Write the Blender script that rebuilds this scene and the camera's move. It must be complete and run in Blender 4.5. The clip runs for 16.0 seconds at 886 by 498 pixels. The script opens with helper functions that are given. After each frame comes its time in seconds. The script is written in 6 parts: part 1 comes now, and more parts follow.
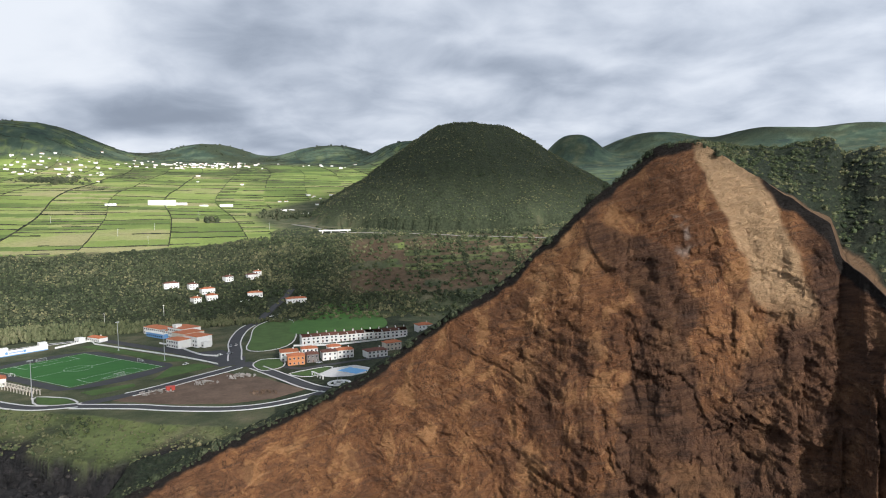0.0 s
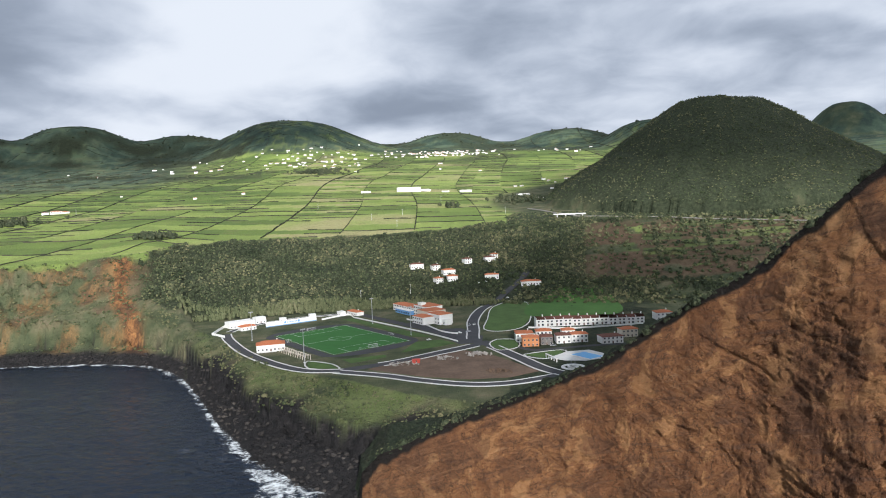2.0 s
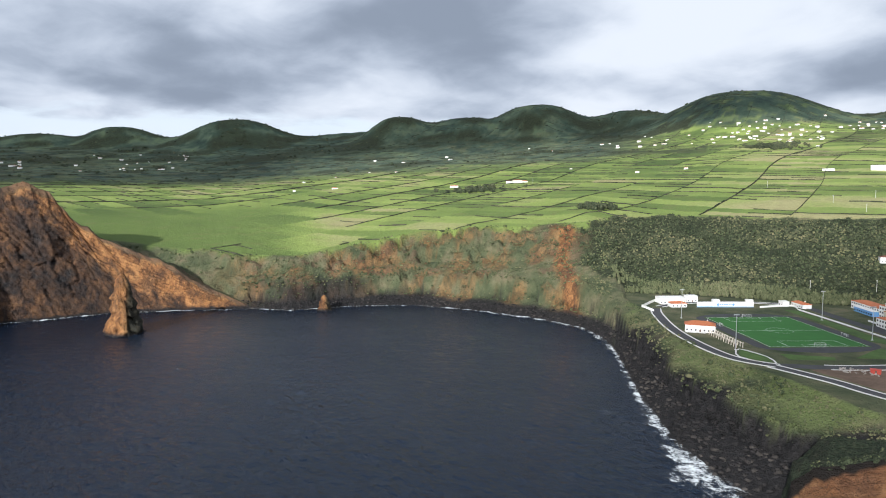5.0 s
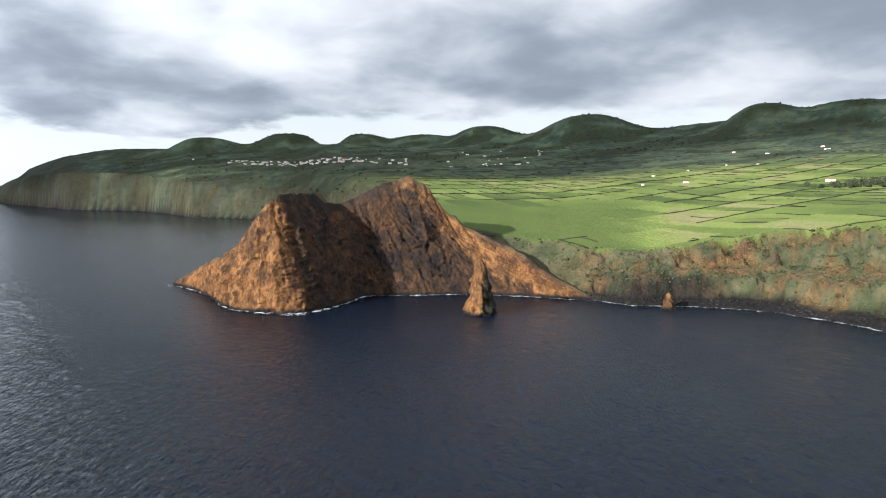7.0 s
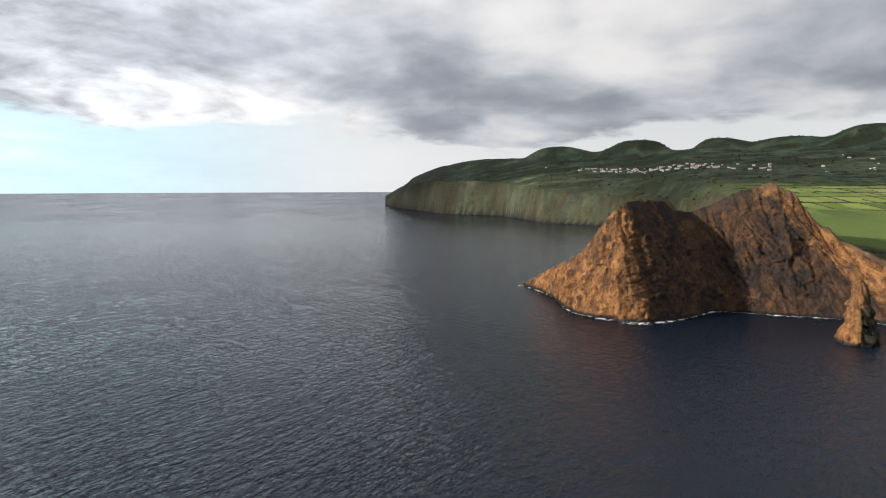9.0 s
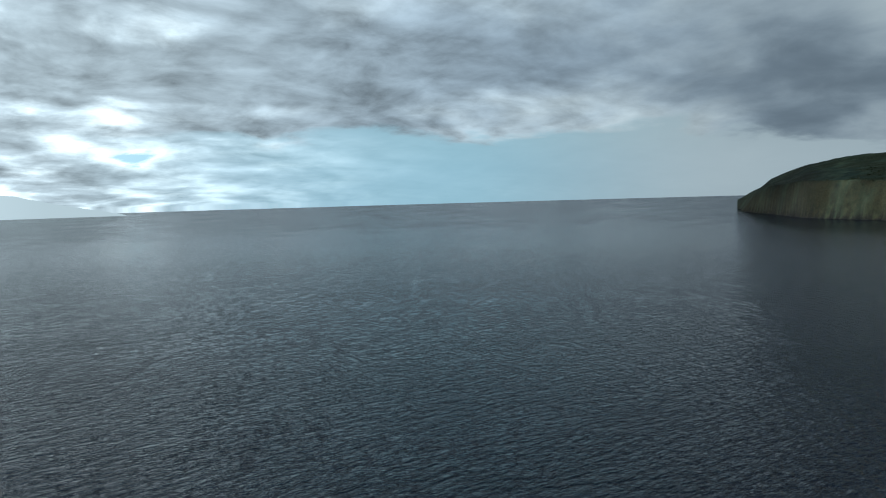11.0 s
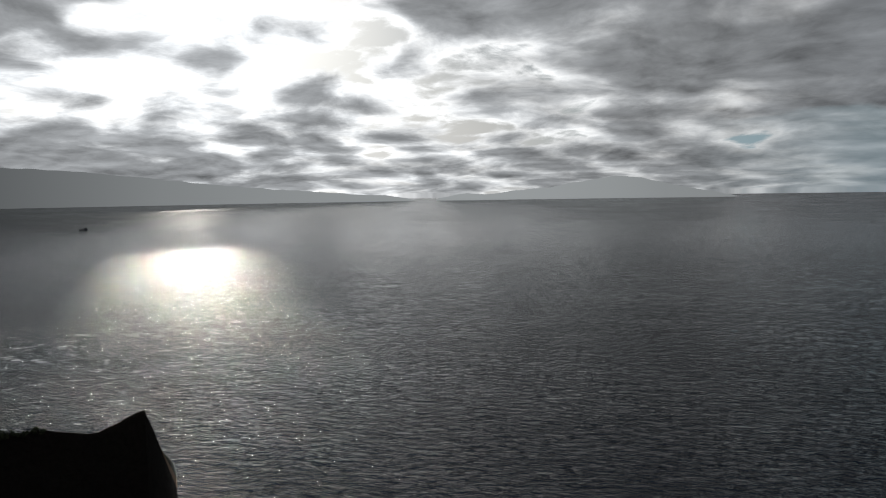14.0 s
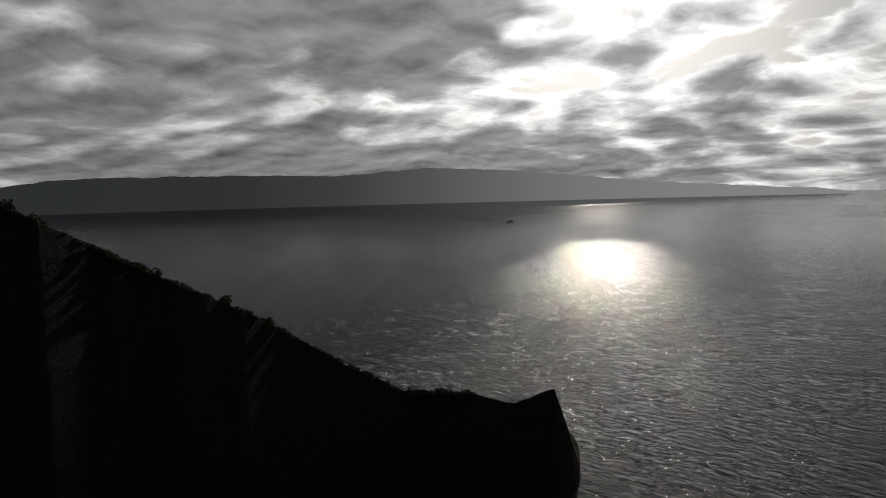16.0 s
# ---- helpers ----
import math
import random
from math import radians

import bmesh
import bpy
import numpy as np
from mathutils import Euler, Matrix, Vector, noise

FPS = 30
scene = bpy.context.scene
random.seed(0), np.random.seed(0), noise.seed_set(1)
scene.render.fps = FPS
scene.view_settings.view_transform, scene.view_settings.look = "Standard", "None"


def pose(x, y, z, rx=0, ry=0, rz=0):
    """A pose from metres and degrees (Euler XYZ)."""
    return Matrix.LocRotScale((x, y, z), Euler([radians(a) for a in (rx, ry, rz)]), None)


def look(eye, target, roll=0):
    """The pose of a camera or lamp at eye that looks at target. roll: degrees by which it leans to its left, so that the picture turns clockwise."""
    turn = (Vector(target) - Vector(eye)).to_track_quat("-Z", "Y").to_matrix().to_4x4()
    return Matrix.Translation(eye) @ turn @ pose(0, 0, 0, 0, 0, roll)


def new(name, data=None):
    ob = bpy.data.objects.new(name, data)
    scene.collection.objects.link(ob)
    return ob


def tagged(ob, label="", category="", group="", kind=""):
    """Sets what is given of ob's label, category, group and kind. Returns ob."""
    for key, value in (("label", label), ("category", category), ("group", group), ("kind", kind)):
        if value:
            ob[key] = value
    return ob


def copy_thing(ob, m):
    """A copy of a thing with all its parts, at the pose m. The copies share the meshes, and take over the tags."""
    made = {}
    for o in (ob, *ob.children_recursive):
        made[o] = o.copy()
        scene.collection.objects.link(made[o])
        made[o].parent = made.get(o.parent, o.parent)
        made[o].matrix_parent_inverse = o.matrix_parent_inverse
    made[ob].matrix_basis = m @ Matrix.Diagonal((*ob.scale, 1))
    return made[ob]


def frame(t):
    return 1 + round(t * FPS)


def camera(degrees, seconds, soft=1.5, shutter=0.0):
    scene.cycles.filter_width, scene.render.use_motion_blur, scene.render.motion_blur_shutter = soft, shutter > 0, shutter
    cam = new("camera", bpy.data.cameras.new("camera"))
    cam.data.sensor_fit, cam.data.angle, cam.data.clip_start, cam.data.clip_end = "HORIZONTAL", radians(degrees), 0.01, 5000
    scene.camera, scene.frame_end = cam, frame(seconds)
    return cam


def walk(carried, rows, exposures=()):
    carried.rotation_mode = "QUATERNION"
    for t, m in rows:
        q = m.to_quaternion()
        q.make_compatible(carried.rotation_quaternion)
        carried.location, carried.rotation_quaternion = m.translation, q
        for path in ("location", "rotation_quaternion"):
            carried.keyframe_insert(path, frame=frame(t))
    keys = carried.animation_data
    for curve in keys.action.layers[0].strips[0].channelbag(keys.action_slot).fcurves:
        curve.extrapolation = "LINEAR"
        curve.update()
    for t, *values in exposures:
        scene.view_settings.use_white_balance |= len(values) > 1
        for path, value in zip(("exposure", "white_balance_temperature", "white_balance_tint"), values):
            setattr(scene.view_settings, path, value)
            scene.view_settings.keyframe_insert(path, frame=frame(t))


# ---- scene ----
cam = camera(66.46, 16.0, 1.0)
EYE = 135.0                                  # the craft hovers here over the sea and turns to its left
# seconds, heading to the left, tilt and lean, in degrees
TURNS = [
    (0.0, 1.55, -3.02, -1.27), (0.5, 5.48, -3.17, -1.70), (1.0, 10.95, -3.53, -1.70), (1.5, 15.75, -3.27, -2.05),
    (2.0, 21.29, -3.82, -2.14), (2.5, 26.48, -3.49, -1.88), (3.0, 32.26, -3.60, -1.66), (3.5, 37.76, -3.73, -1.26),
    (4.0, 43.63, -4.01, -0.99), (4.5, 50.14, -4.61, -0.51), (5.0, 57.13, -5.30, 0.01), (5.5, 64.45, -5.85, 0.42),
    (6.0, 71.95, -6.04, 0.57), (6.5, 79.49, -5.81, 0.45), (7.0, 85.89, -5.83, -0.04), (7.5, 92.40, -6.03, 0.03),
    (8.0, 99.50, -5.33, 0.09), (8.5, 107.48, -5.27, -0.07), (9.0, 114.64, -5.19, -0.11), (9.5, 121.73, -5.05, -0.29),
    (10.0, 128.76, -4.78, -0.71), (10.5, 135.84, -4.46, -1.21), (11.0, 143.08, -4.22, -1.63), (11.5, 150.59, -4.14, -1.80),
    (12.0, 158.27, -4.30, -1.82), (12.5, 165.10, -4.14, -1.30), (13.0, 173.62, -4.47, -0.76), (13.5, 182.24, -4.67, -0.81),
    (14.0, 191.61, -4.69, -0.90), (14.5, 198.72, -4.02, -1.15), (15.0, 208.80, -4.30, -1.66), (15.5, 218.32, -4.75, -1.88),
    (16.0, 225.31, -4.47, -1.54),
]


def aim(yaw, tilt, lean):
    return pose(0, 0, EYE, 90 + tilt, 0, yaw) @ pose(0, 0, 0, 0, 0, lean)


walk(cam, [(t, aim(y, p, r)) for t, y, p, r in TURNS],
     [(0.0, 0.38, 5950, 10), (3.5, 0.34, 5800, 10), (6.5, 0.52, 5950, 9), (9.0, 0.18, 6600, 11), (11.5, -1.00, 5350, -6), (12.0, -1.15, 5480, -4), (12.5, -1.30, 5850, 0), (13.5, -1.80, 6250, 6), (14.5, -2.10, 6550, 10),
      (16.0, -2.30, 6650, 10)])

# ---- light ----
SUN_AZ, SUN_EL = 212.5, 22.0                 # heading to the left from +y, and height
GLOW_EL = 19.0                               # height of the thin, bright cloud under the sun


def heading(az, el=0.0):
    a, e = radians(az), radians(el)
    return Vector((-math.sin(a) * math.cos(e), math.cos(a) * math.cos(e), math.sin(e)))


class Nodes:
    """A short way to write node trees."""

    def __init__(self, tree):
        self.tree = tree
        tree.nodes.clear()

    def add(self, kind, *ins, **props):
        n = self.tree.nodes.new(kind)
        if "operation" in props:
            n.operation = props["operation"]
        if "use_clamp" in props:
            n.use_clamp = props["use_clamp"]
        if "data_type" in props:
            n.data_type = props["data_type"]
        if "blend_type" in props:
            n.blend_type = props["blend_type"]
        if "interpolation_type" in props:
            n.interpolation_type = props["interpolation_type"]
        if "sky_type" in props:
            n.sky_type = props["sky_type"]
        for k, v in enumerate(ins):
            if v is not None:
                self.put(n, k, v)
        return n

    def put(self, n, key, v):
        if isinstance(v, bpy.types.NodeSocket):
            self.tree.links.new(v, n.inputs[key])
        elif isinstance(v, bpy.types.Node):
            self.tree.links.new(v.outputs[0], n.inputs[key])
        else:
            n.inputs[key].default_value = v
        return n

    def math(self, op, a, b=0.0, c=0.0, clamp=False):
        return self.add("ShaderNodeMath", a, b, c, operation=op, use_clamp=clamp)

    def vec(self, op, a, b=(0, 0, 0)):
        return self.add("ShaderNodeVectorMath", a, b, operation=op)

    def noise(self, co, scale, detail=4.0, rough=0.55, distortion=0.0):
        n = self.add("ShaderNodeTexNoise")
        n.noise_dimensions = "3D"
        self.put(n, "Vector", co)
        for key, v in (("Scale", scale), ("Detail", detail), ("Roughness", rough), ("Distortion", distortion)):
            self.put(n, key, v)
        return n

    def ramp(self, f, *stops):
        n = self.add("ShaderNodeValToRGB", f)
        while len(n.color_ramp.elements) < len(stops):
            n.color_ramp.elements.new(0.5)
        for e, (p, c) in zip(n.color_ramp.elements, stops):
            e.position = p
            e.color = (c, c, c, 1) if isinstance(c, (int, float)) else (*c, 1)
        return n

    def mix(self, f, a, b, blend="MIX"):
        n = self.add("ShaderNodeMix", data_type="RGBA", blend_type=blend)
        for key, v in ((0, f), (6, a), (7, b)):
            if isinstance(v, tuple) and len(v) == 3:
                v = (*v, 1)
            self.put(n, key, v)
        return n.outputs[2]

    def step(self, x, lo, hi):
        n = self.add("ShaderNodeMapRange", x, lo, hi, 0.0, 1.0, interpolation_type="SMOOTHSTEP")
        return n.outputs[0]


def make_world():
    w = bpy.data.worlds.new("sky")
    w.use_nodes = True
    scene.world = w
    n = Nodes(w.node_tree)
    co = n.add("ShaderNodeTexCoord").outputs["Generated"]
    sky = n.add("ShaderNodeTexSky", sky_type="NISHITA")
    sky.sun_disc = False
    sky.sun_elevation, sky.sun_rotation = radians(SUN_EL), radians(-SUN_AZ)
    sky.air_density, sky.dust_density, sky.altitude = 1.0, 0.6, 100
    axes = n.add("ShaderNodeSeparateXYZ", co)
    up = n.math("MAXIMUM", axes.outputs[2], 0.0)
    el = n.math("MULTIPLY", n.math("ARCSINE", up), 57.2958)
    az = n.math("MULTIPLY", n.math("ARCTAN2", n.math("MULTIPLY", axes.outputs[0], -1.0), axes.outputs[1]), 57.2958)
    az = n.math("ADD", az, n.math("MULTIPLY", n.math("LESS_THAN", az, -80.0), 360.0))

    def bell(x):
        return n.math("EXPONENT", n.math("MULTIPLY", n.math("MULTIPLY", x, x), -1.0))

    def lobe(a, e, wide, tall, amount):
        """A soft heap or hollow in the cloud cover."""
        return n.math("MULTIPLY", n.math("MULTIPLY", bell(n.math("DIVIDE", n.math("SUBTRACT", az, a), wide)), bell(n.math("DIVIDE", n.math("SUBTRACT", el, e), tall))), amount)

    def total(parts):
        out = parts[0]
        for p in parts[1:]:
            out = n.math("ADD", out, p)
        return out

    # the flat cloud base, seen in perspective
    k = n.math("DIVIDE", 1.0, n.math("ADD", up, 0.19))
    base = n.add("ShaderNodeCombineXYZ", n.math("MULTIPLY", axes.outputs[0], k), n.math("MULTIPLY", axes.outputs[1], k), 0.0)
    shift = n.add("ShaderNodeVectorMath", n.vec("SUBTRACT", n.noise(base, 1.1, 3.0).outputs[1], (0.5, 0.5, 0.5)), operation="SCALE")
    shift.inputs["Scale"].default_value = 0.45
    base = n.vec("ADD", base, shift)
    toward_sun = heading(SUN_AZ)
    big = n.noise(base, 0.85, 3.0, 0.5).outputs[0]
    mid = n.noise(base, 1.9, 8.0, 0.55).outputs[0]
    lit_side = n.noise(n.vec("ADD", base, tuple(toward_sun * 0.10)), 1.9, 8.0, 0.55).outputs[0]
    fine = n.noise(base, 4.0, 7.0, 0.56).outputs[0]
    cell = n.add("ShaderNodeTexVoronoi")
    cell.feature = "SMOOTH_F1"
    n.put(cell, "Vector", base)
    n.put(cell, "Scale", 3.2)
    n.put(cell, "Smoothness", 0.5)
    puff = n.math("SUBTRACT", 0.95, cell.outputs["Distance"])
    angle = n.math("MULTIPLY", n.math("ARCCOSINE", n.vec("DOT_PRODUCT", co, tuple(heading(SUN_AZ, GLOW_EL))).outputs["Value"]), 57.2958)
    g1, g2 = bell(n.math("DIVIDE", angle, 52.0)), bell(n.math("DIVIDE", angle, 17.0))
    broken = n.step(az, 118.0, 175.0)                   # closed stratus over the land, broken cloud over the sea
    slow = n.math("DIVIDE", 1.0, n.math("ADD", up, 0.24))
    soft = n.add("ShaderNodeCombineXYZ", n.math("MULTIPLY", axes.outputs[0], slow), n.math("MULTIPLY", axes.outputs[1], slow), 3.1)
    roll = n.noise(soft, 3.4, 6.0, 0.55, 0.3).outputs[0]
    closed = n.math("ADD", n.math("MULTIPLY", n.noise(soft, 1.3, 3.0, 0.5, 0.2).outputs[0], 0.72), n.math("MULTIPLY", roll, 0.28))
    open_ = n.math("ADD", n.math("ADD", n.math("MULTIPLY", big, 0.22), n.math("MULTIPLY", puff, 0.20)), n.math("ADD", n.math("MULTIPLY", mid, 0.32), n.math("MULTIPLY", fine, 0.28)))
    dense = n.math("ADD", n.math("MULTIPLY", closed, n.math("SUBTRACT", 1.0, broken)), n.math("MULTIPLY", open_, broken))
    dense = total([dense,
        lobe(38, 15, 10, 8, -0.20), lobe(11, 13, 10, 3.5, 0.17), lobe(-2, 16, 12, 4.0, 0.08), lobe(60, 12.5, 9, 4.0, 0.14), lobe(22, 7.5, 16, 2.0, 0.10), lobe(-8, 12, 8, 4, -0.05),
        lobe(80, 7.2, 18, 2.0, 0.15), lobe(86, 15, 20, 3.5, -0.07), lobe(47, 6.5, 5, 2.0, -0.10), lobe(104, 6.5, 12, 2.0, 0.12),
        lobe(139, 11, 17, 3.2, 0.20), lobe(163, 9.8, 12, 2.2, 0.20), lobe(171, 15, 14, 3.0, 0.05), lobe(152, 6.4, 9, 0.7, 0.12),
        lobe(190, 9, 9, 4, -0.06), lobe(208, 11, 12, 5, -0.03), lobe(213, 17, 8, 4, -0.08), lobe(235, 16, 16, 5, 0.14), lobe(190, 17, 10, 3, 0.06), lobe(200, 29, 50, 7, 0.14), lobe(190, 52, 110, 20, 0.32), lobe(236, 2.4, 15, 1.5, 0.26), lobe(214, 2.2, 14, 1.2, 0.12)])
    # the deck ends over the horizon; a pale clear strip shows under it
    brink = n.math("SUBTRACT", 5.6, n.math("MULTIPLY", bell(n.math("DIVIDE", n.math("SUBTRACT", az, 109.0), 8.0)), 2.4))
    brink = n.math("ADD", brink, n.math("MULTIPLY", n.math("SUBTRACT", mid, 0.5), 5.0))
    strip = n.math("MULTIPLY", n.step(n.math("SUBTRACT", brink, el), -0.35, 0.7), n.math("MULTIPLY", n.step(az, 44.0, 60.0), n.step(az, 176.0, 140.0)))
    cover = n.math("MULTIPLY", n.step(dense, n.math("MULTIPLY_ADD", broken, 0.34, 0.05), n.math("MULTIPLY_ADD", broken, 0.33, 0.12)), n.math("SUBTRACT", 1.0, n.math("MULTIPLY", strip, 0.92)))
    thick = n.step(dense, n.math("MULTIPLY_ADD", broken, 0.10, 0.34), n.math("MULTIPLY_ADD", broken, -0.13, 0.70))
    thick = n.math("POWER", thick, n.math("MULTIPLY_ADD", broken, -0.45, 1.0))
    # light through and under the cloud
    white = n.math("ADD", 0.84, n.math("ADD", n.math("MULTIPLY", g1, 4.4), n.math("MULTIPLY", g2, 4.0)))
    grey = n.math("ADD", n.math("MULTIPLY_ADD", n.step(az, 112.0, 140.0), 0.26, 0.33), n.math("ADD", n.math("MULTIPLY", g1, 0.95), n.math("MULTIPLY", g2, 0.3)))
    side = n.math("MULTIPLY_ADD", n.math("MULTIPLY", n.math("SUBTRACT", mid, lit_side), n.step(az, 105.0, 150.0)), 3.2, 1.0)
    level = n.math("MULTIPLY", n.add("ShaderNodeMix", thick, None, white, grey, data_type="FLOAT").outputs[0], side)
    level = n.math("MULTIPLY", level, n.math("MULTIPLY_ADD", n.math("MULTIPLY", n.math("MULTIPLY", n.step(el, 14.0, 31.0), n.step(az, 95.0, 125.0)), n.math("MULTIPLY_ADD", bell(n.math("DIVIDE", n.math("SUBTRACT", az, SUN_AZ), 24.0)), -0.6, 1.0)), -0.92, 1.0))    # heavier overhead
    tint = n.mix(thick, (1.0, 1.0, 1.0), n.mix(broken, (0.87, 0.96, 1.11), (0.96, 0.985, 1.02)))
    cloud = n.vec("SCALE", tint)
    n.put(cloud, "Scale", level)
    blue = n.vec("SCALE", sky.outputs[0])
    n.put(blue, "Scale", 0.13)
    haze = n.vec("SCALE", n.mix(n.step(az, 160.0, 190.0), n.mix(n.step(az, 118.0, 142.0), (0.95, 0.98, 1.0), (0.66, 0.92, 1.04)), (1.0, 0.98, 0.95)))
    n.put(haze, "Scale", n.math("MULTIPLY_ADD", g1, 2.2, 0.86))
    clear = n.mix(n.step(el, 16.0, 2.0), blue.outputs[0], haze.outputs[0])
    clear = n.mix(n.math("MULTIPLY", g2, 0.9), clear, (8.0, 7.8, 7.4))
    col = n.mix(cover, clear, cloud.outputs[0])
    n.add("ShaderNodeOutputWorld", n.add("ShaderNodeBackground", col, 0.80))


make_world()
sun = bpy.data.lights.new("sun", "SUN")
sun.energy, sun.angle, sun.color = 5.0, radians(1.2), (1.0, 0.93, 0.82)
new("sun", sun).matrix_world = look(heading(SUN_AZ, SUN_EL) * 3000, (0, 0, 0))

# ---- helpers for shapes ----


def lattice(x, y, seed):
    h = (x.astype(np.int64) * 374761393 + y.astype(np.int64) * 668265263 + seed * 2246822519) & 0xFFFFFFFF
    h = ((h ^ (h >> 13)) * 1274126177) & 0xFFFFFFFF
    return ((h ^ (h >> 16)) & 0xFFFF) / 65535.0


def grain(x, y, seed=0):
    """Smooth value noise, 0 to 1."""
    xi, yi = np.floor(x), np.floor(y)
    fx, fy = x - xi, y - yi
    fx, fy = fx * fx * (3 - 2 * fx), fy * fy * (3 - 2 * fy)
    a, b = lattice(xi, yi, seed), lattice(xi + 1, yi, seed)
    c, d = lattice(xi, yi + 1, seed), lattice(xi + 1, yi + 1, seed)
    return (a * (1 - fx) + b * fx) * (1 - fy) + (c * (1 - fx) + d * fx) * fy


def fbm(x, y, octaves=4, seed=0, gain=0.5):
    total, amp, norm = 0.0, 1.0, 0.0
    for k in range(octaves):
        total = total + amp * grain(x * 2**k + 17.3 * k, y * 2**k - 9.1 * k, seed + k)
        norm += amp
        amp *= gain
    return total / norm


def facets(u, v, seed=0):
    """Broken rock: cells with a step and a tilt of their own, about -0.8 to 0.8."""
    iu, iv = np.floor(u), np.floor(v)
    near, value = np.full(np.shape(u), 9.0), np.zeros(np.shape(u))
    for i in (-1, 0, 1):
        for j in (-1, 0, 1):
            a, b = iu + i, iv + j
            du, dv = u - a - lattice(a, b, seed), v - b - lattice(a, b, seed + 1)
            far = du * du + dv * dv
            here = lattice(a, b, seed + 2) - 0.5 + (lattice(a, b, seed + 3) - 0.5) * 1.6 * du + (lattice(a, b, seed + 4) - 0.5) * 1.6 * dv
            value = np.where(far < near, here, value)
            near = np.minimum(far, near)
    return value


def ease(x, lo, hi):
    s = np.clip((x - lo) / (hi - lo), 0, 1)
    return s * s * (3 - 2 * s)


def column(table, k, az):
    rows = np.array(table)
    return np.interp(az, rows[:, 0], rows[:, k])


def drawn_in(d):
    """Distances past 2 km are drawn in, so that the horizon, 20 km off, stands at 4.4 km under the same angle."""
    s = np.maximum(d - 2000.0, 0.0)
    return np.where(d > 2000, 2000 + 2800 * (s / (s + 2800)), d)


def place(az, d, z):
    """World places for headings (degrees to the left), true distances and true heights."""
    r = drawn_in(d)
    a = np.radians(az)
    return np.stack([-r * np.sin(a), r * np.cos(a), EYE + (z - EYE) * r / d], -1)


def at_angle(d, el):
    return EYE + d * np.tan(np.radians(el))


def sheet(name, co, materials, masks=None, loop=False):
    """A grid of places (rows, columns, 3) as one mesh; masks: point attributes by name."""
    rows, cols = co.shape[:2]
    me = bpy.data.meshes.new(name)
    i = np.arange(rows * cols).reshape(rows, cols)
    a, b, c, d = i[:-1, :-1], i[:-1, 1:], i[1:, 1:], i[1:, :-1]
    quads = np.stack([a, b, c, d], -1).reshape(-1, 4)
    me.vertices.add(rows * cols)
    me.vertices.foreach_set("co", co.reshape(-1).astype(np.float32))
    me.loops.add(quads.size)
    me.loops.foreach_set("vertex_index", quads.reshape(-1).astype(np.int32))
    me.polygons.add(len(quads))
    me.polygons.foreach_set("loop_start", np.arange(0, quads.size, 4, dtype=np.int32))
    me.polygons.foreach_set("use_smooth", np.ones(len(quads), dtype=bool))
    for m in materials:
        me.materials.append(m)
    for key, v in (masks or {}).items():
        me.attributes.new(key, "FLOAT", "POINT").data.foreach_set("value", v.reshape(-1).astype(np.float32))
    me.update(calc_edges=True)
    me.validate()
    return new(name, me)


# ---- the lie of the land ----
# heading, waterline, shelf's distance and height, upper edge's distance and height
COAST = [
    (-60, 150, 200, 40, 1000, 120), (-25, 150, 200, 40, 1000, 120), (0, 220, 300, 27, 1000, 105), (14, 250, 340, 27, 1000, 104),
    (25, 290, 380, 27, 950, 96), (30.6, 305, 424, 28, 950, 95), (34.6, 331, 456, 28, 950, 95), (37.8, 371, 513, 28, 950, 95),
    (40.5, 440, 612, 28, 930, 95), (43, 590, 680, 38, 900, 95), (45, 648, 735, 50, 820, 93), (49, 690, 775, 48, 845, 86),
    (55, 735, 810, 45, 860, 82), (60, 763, 830, 40, 880, 75), (65, 761, 815, 34, 850, 58), (70, 748, 790, 30, 835, 50),
]
BEHIND = [(74, 775, 820, 30, 850, 53), (80, 820, 850, 30, 930, 58), (90, 900, 930, 40, 1000, 80)]
# heading, the slope's angle over the eye at 1500 m, 2600 m and at the skyline
INLAND = [
    (-60, 1.5, 4.0, 5.0), (-20, 1.0, 4.0, 5.2), (0, 0.8, 3.8, 4.9), (15, 0.8, 4.2, 4.9), (25, 1.25, 4.3, 5.1), (35, 1.1, 4.3, 5.2),
    (45, 0.6, 3.6, 5.3), (52, 0.3, 3.0, 5.3), (60, -0.1, 2.5, 4.9), (68, -0.4, 1.9, 4.1), (76, -0.9, 1.3, 3.8), (90, -0.6, 1.2, 3.1),
]
# the far cape: heading, waterline, cliff's height, skyline's angle
CAPE = [
    (95, 1800, 100, 2.9), (98, 2300, 105, 2.85), (101.6, 2440, 106, 2.75), (106.3, 2644, 128, 2.55), (110, 3267, 160, 2.4),
    (112, 3350, 166, 2.3), (114.8, 3557, 176, 1.8), (117.2, 4200, 150, 0.8), (118.4, 4600, 90, -0.35), (119.2, 4870, 2, -1.55), (119.6, 4990, -30, -2.0),
]
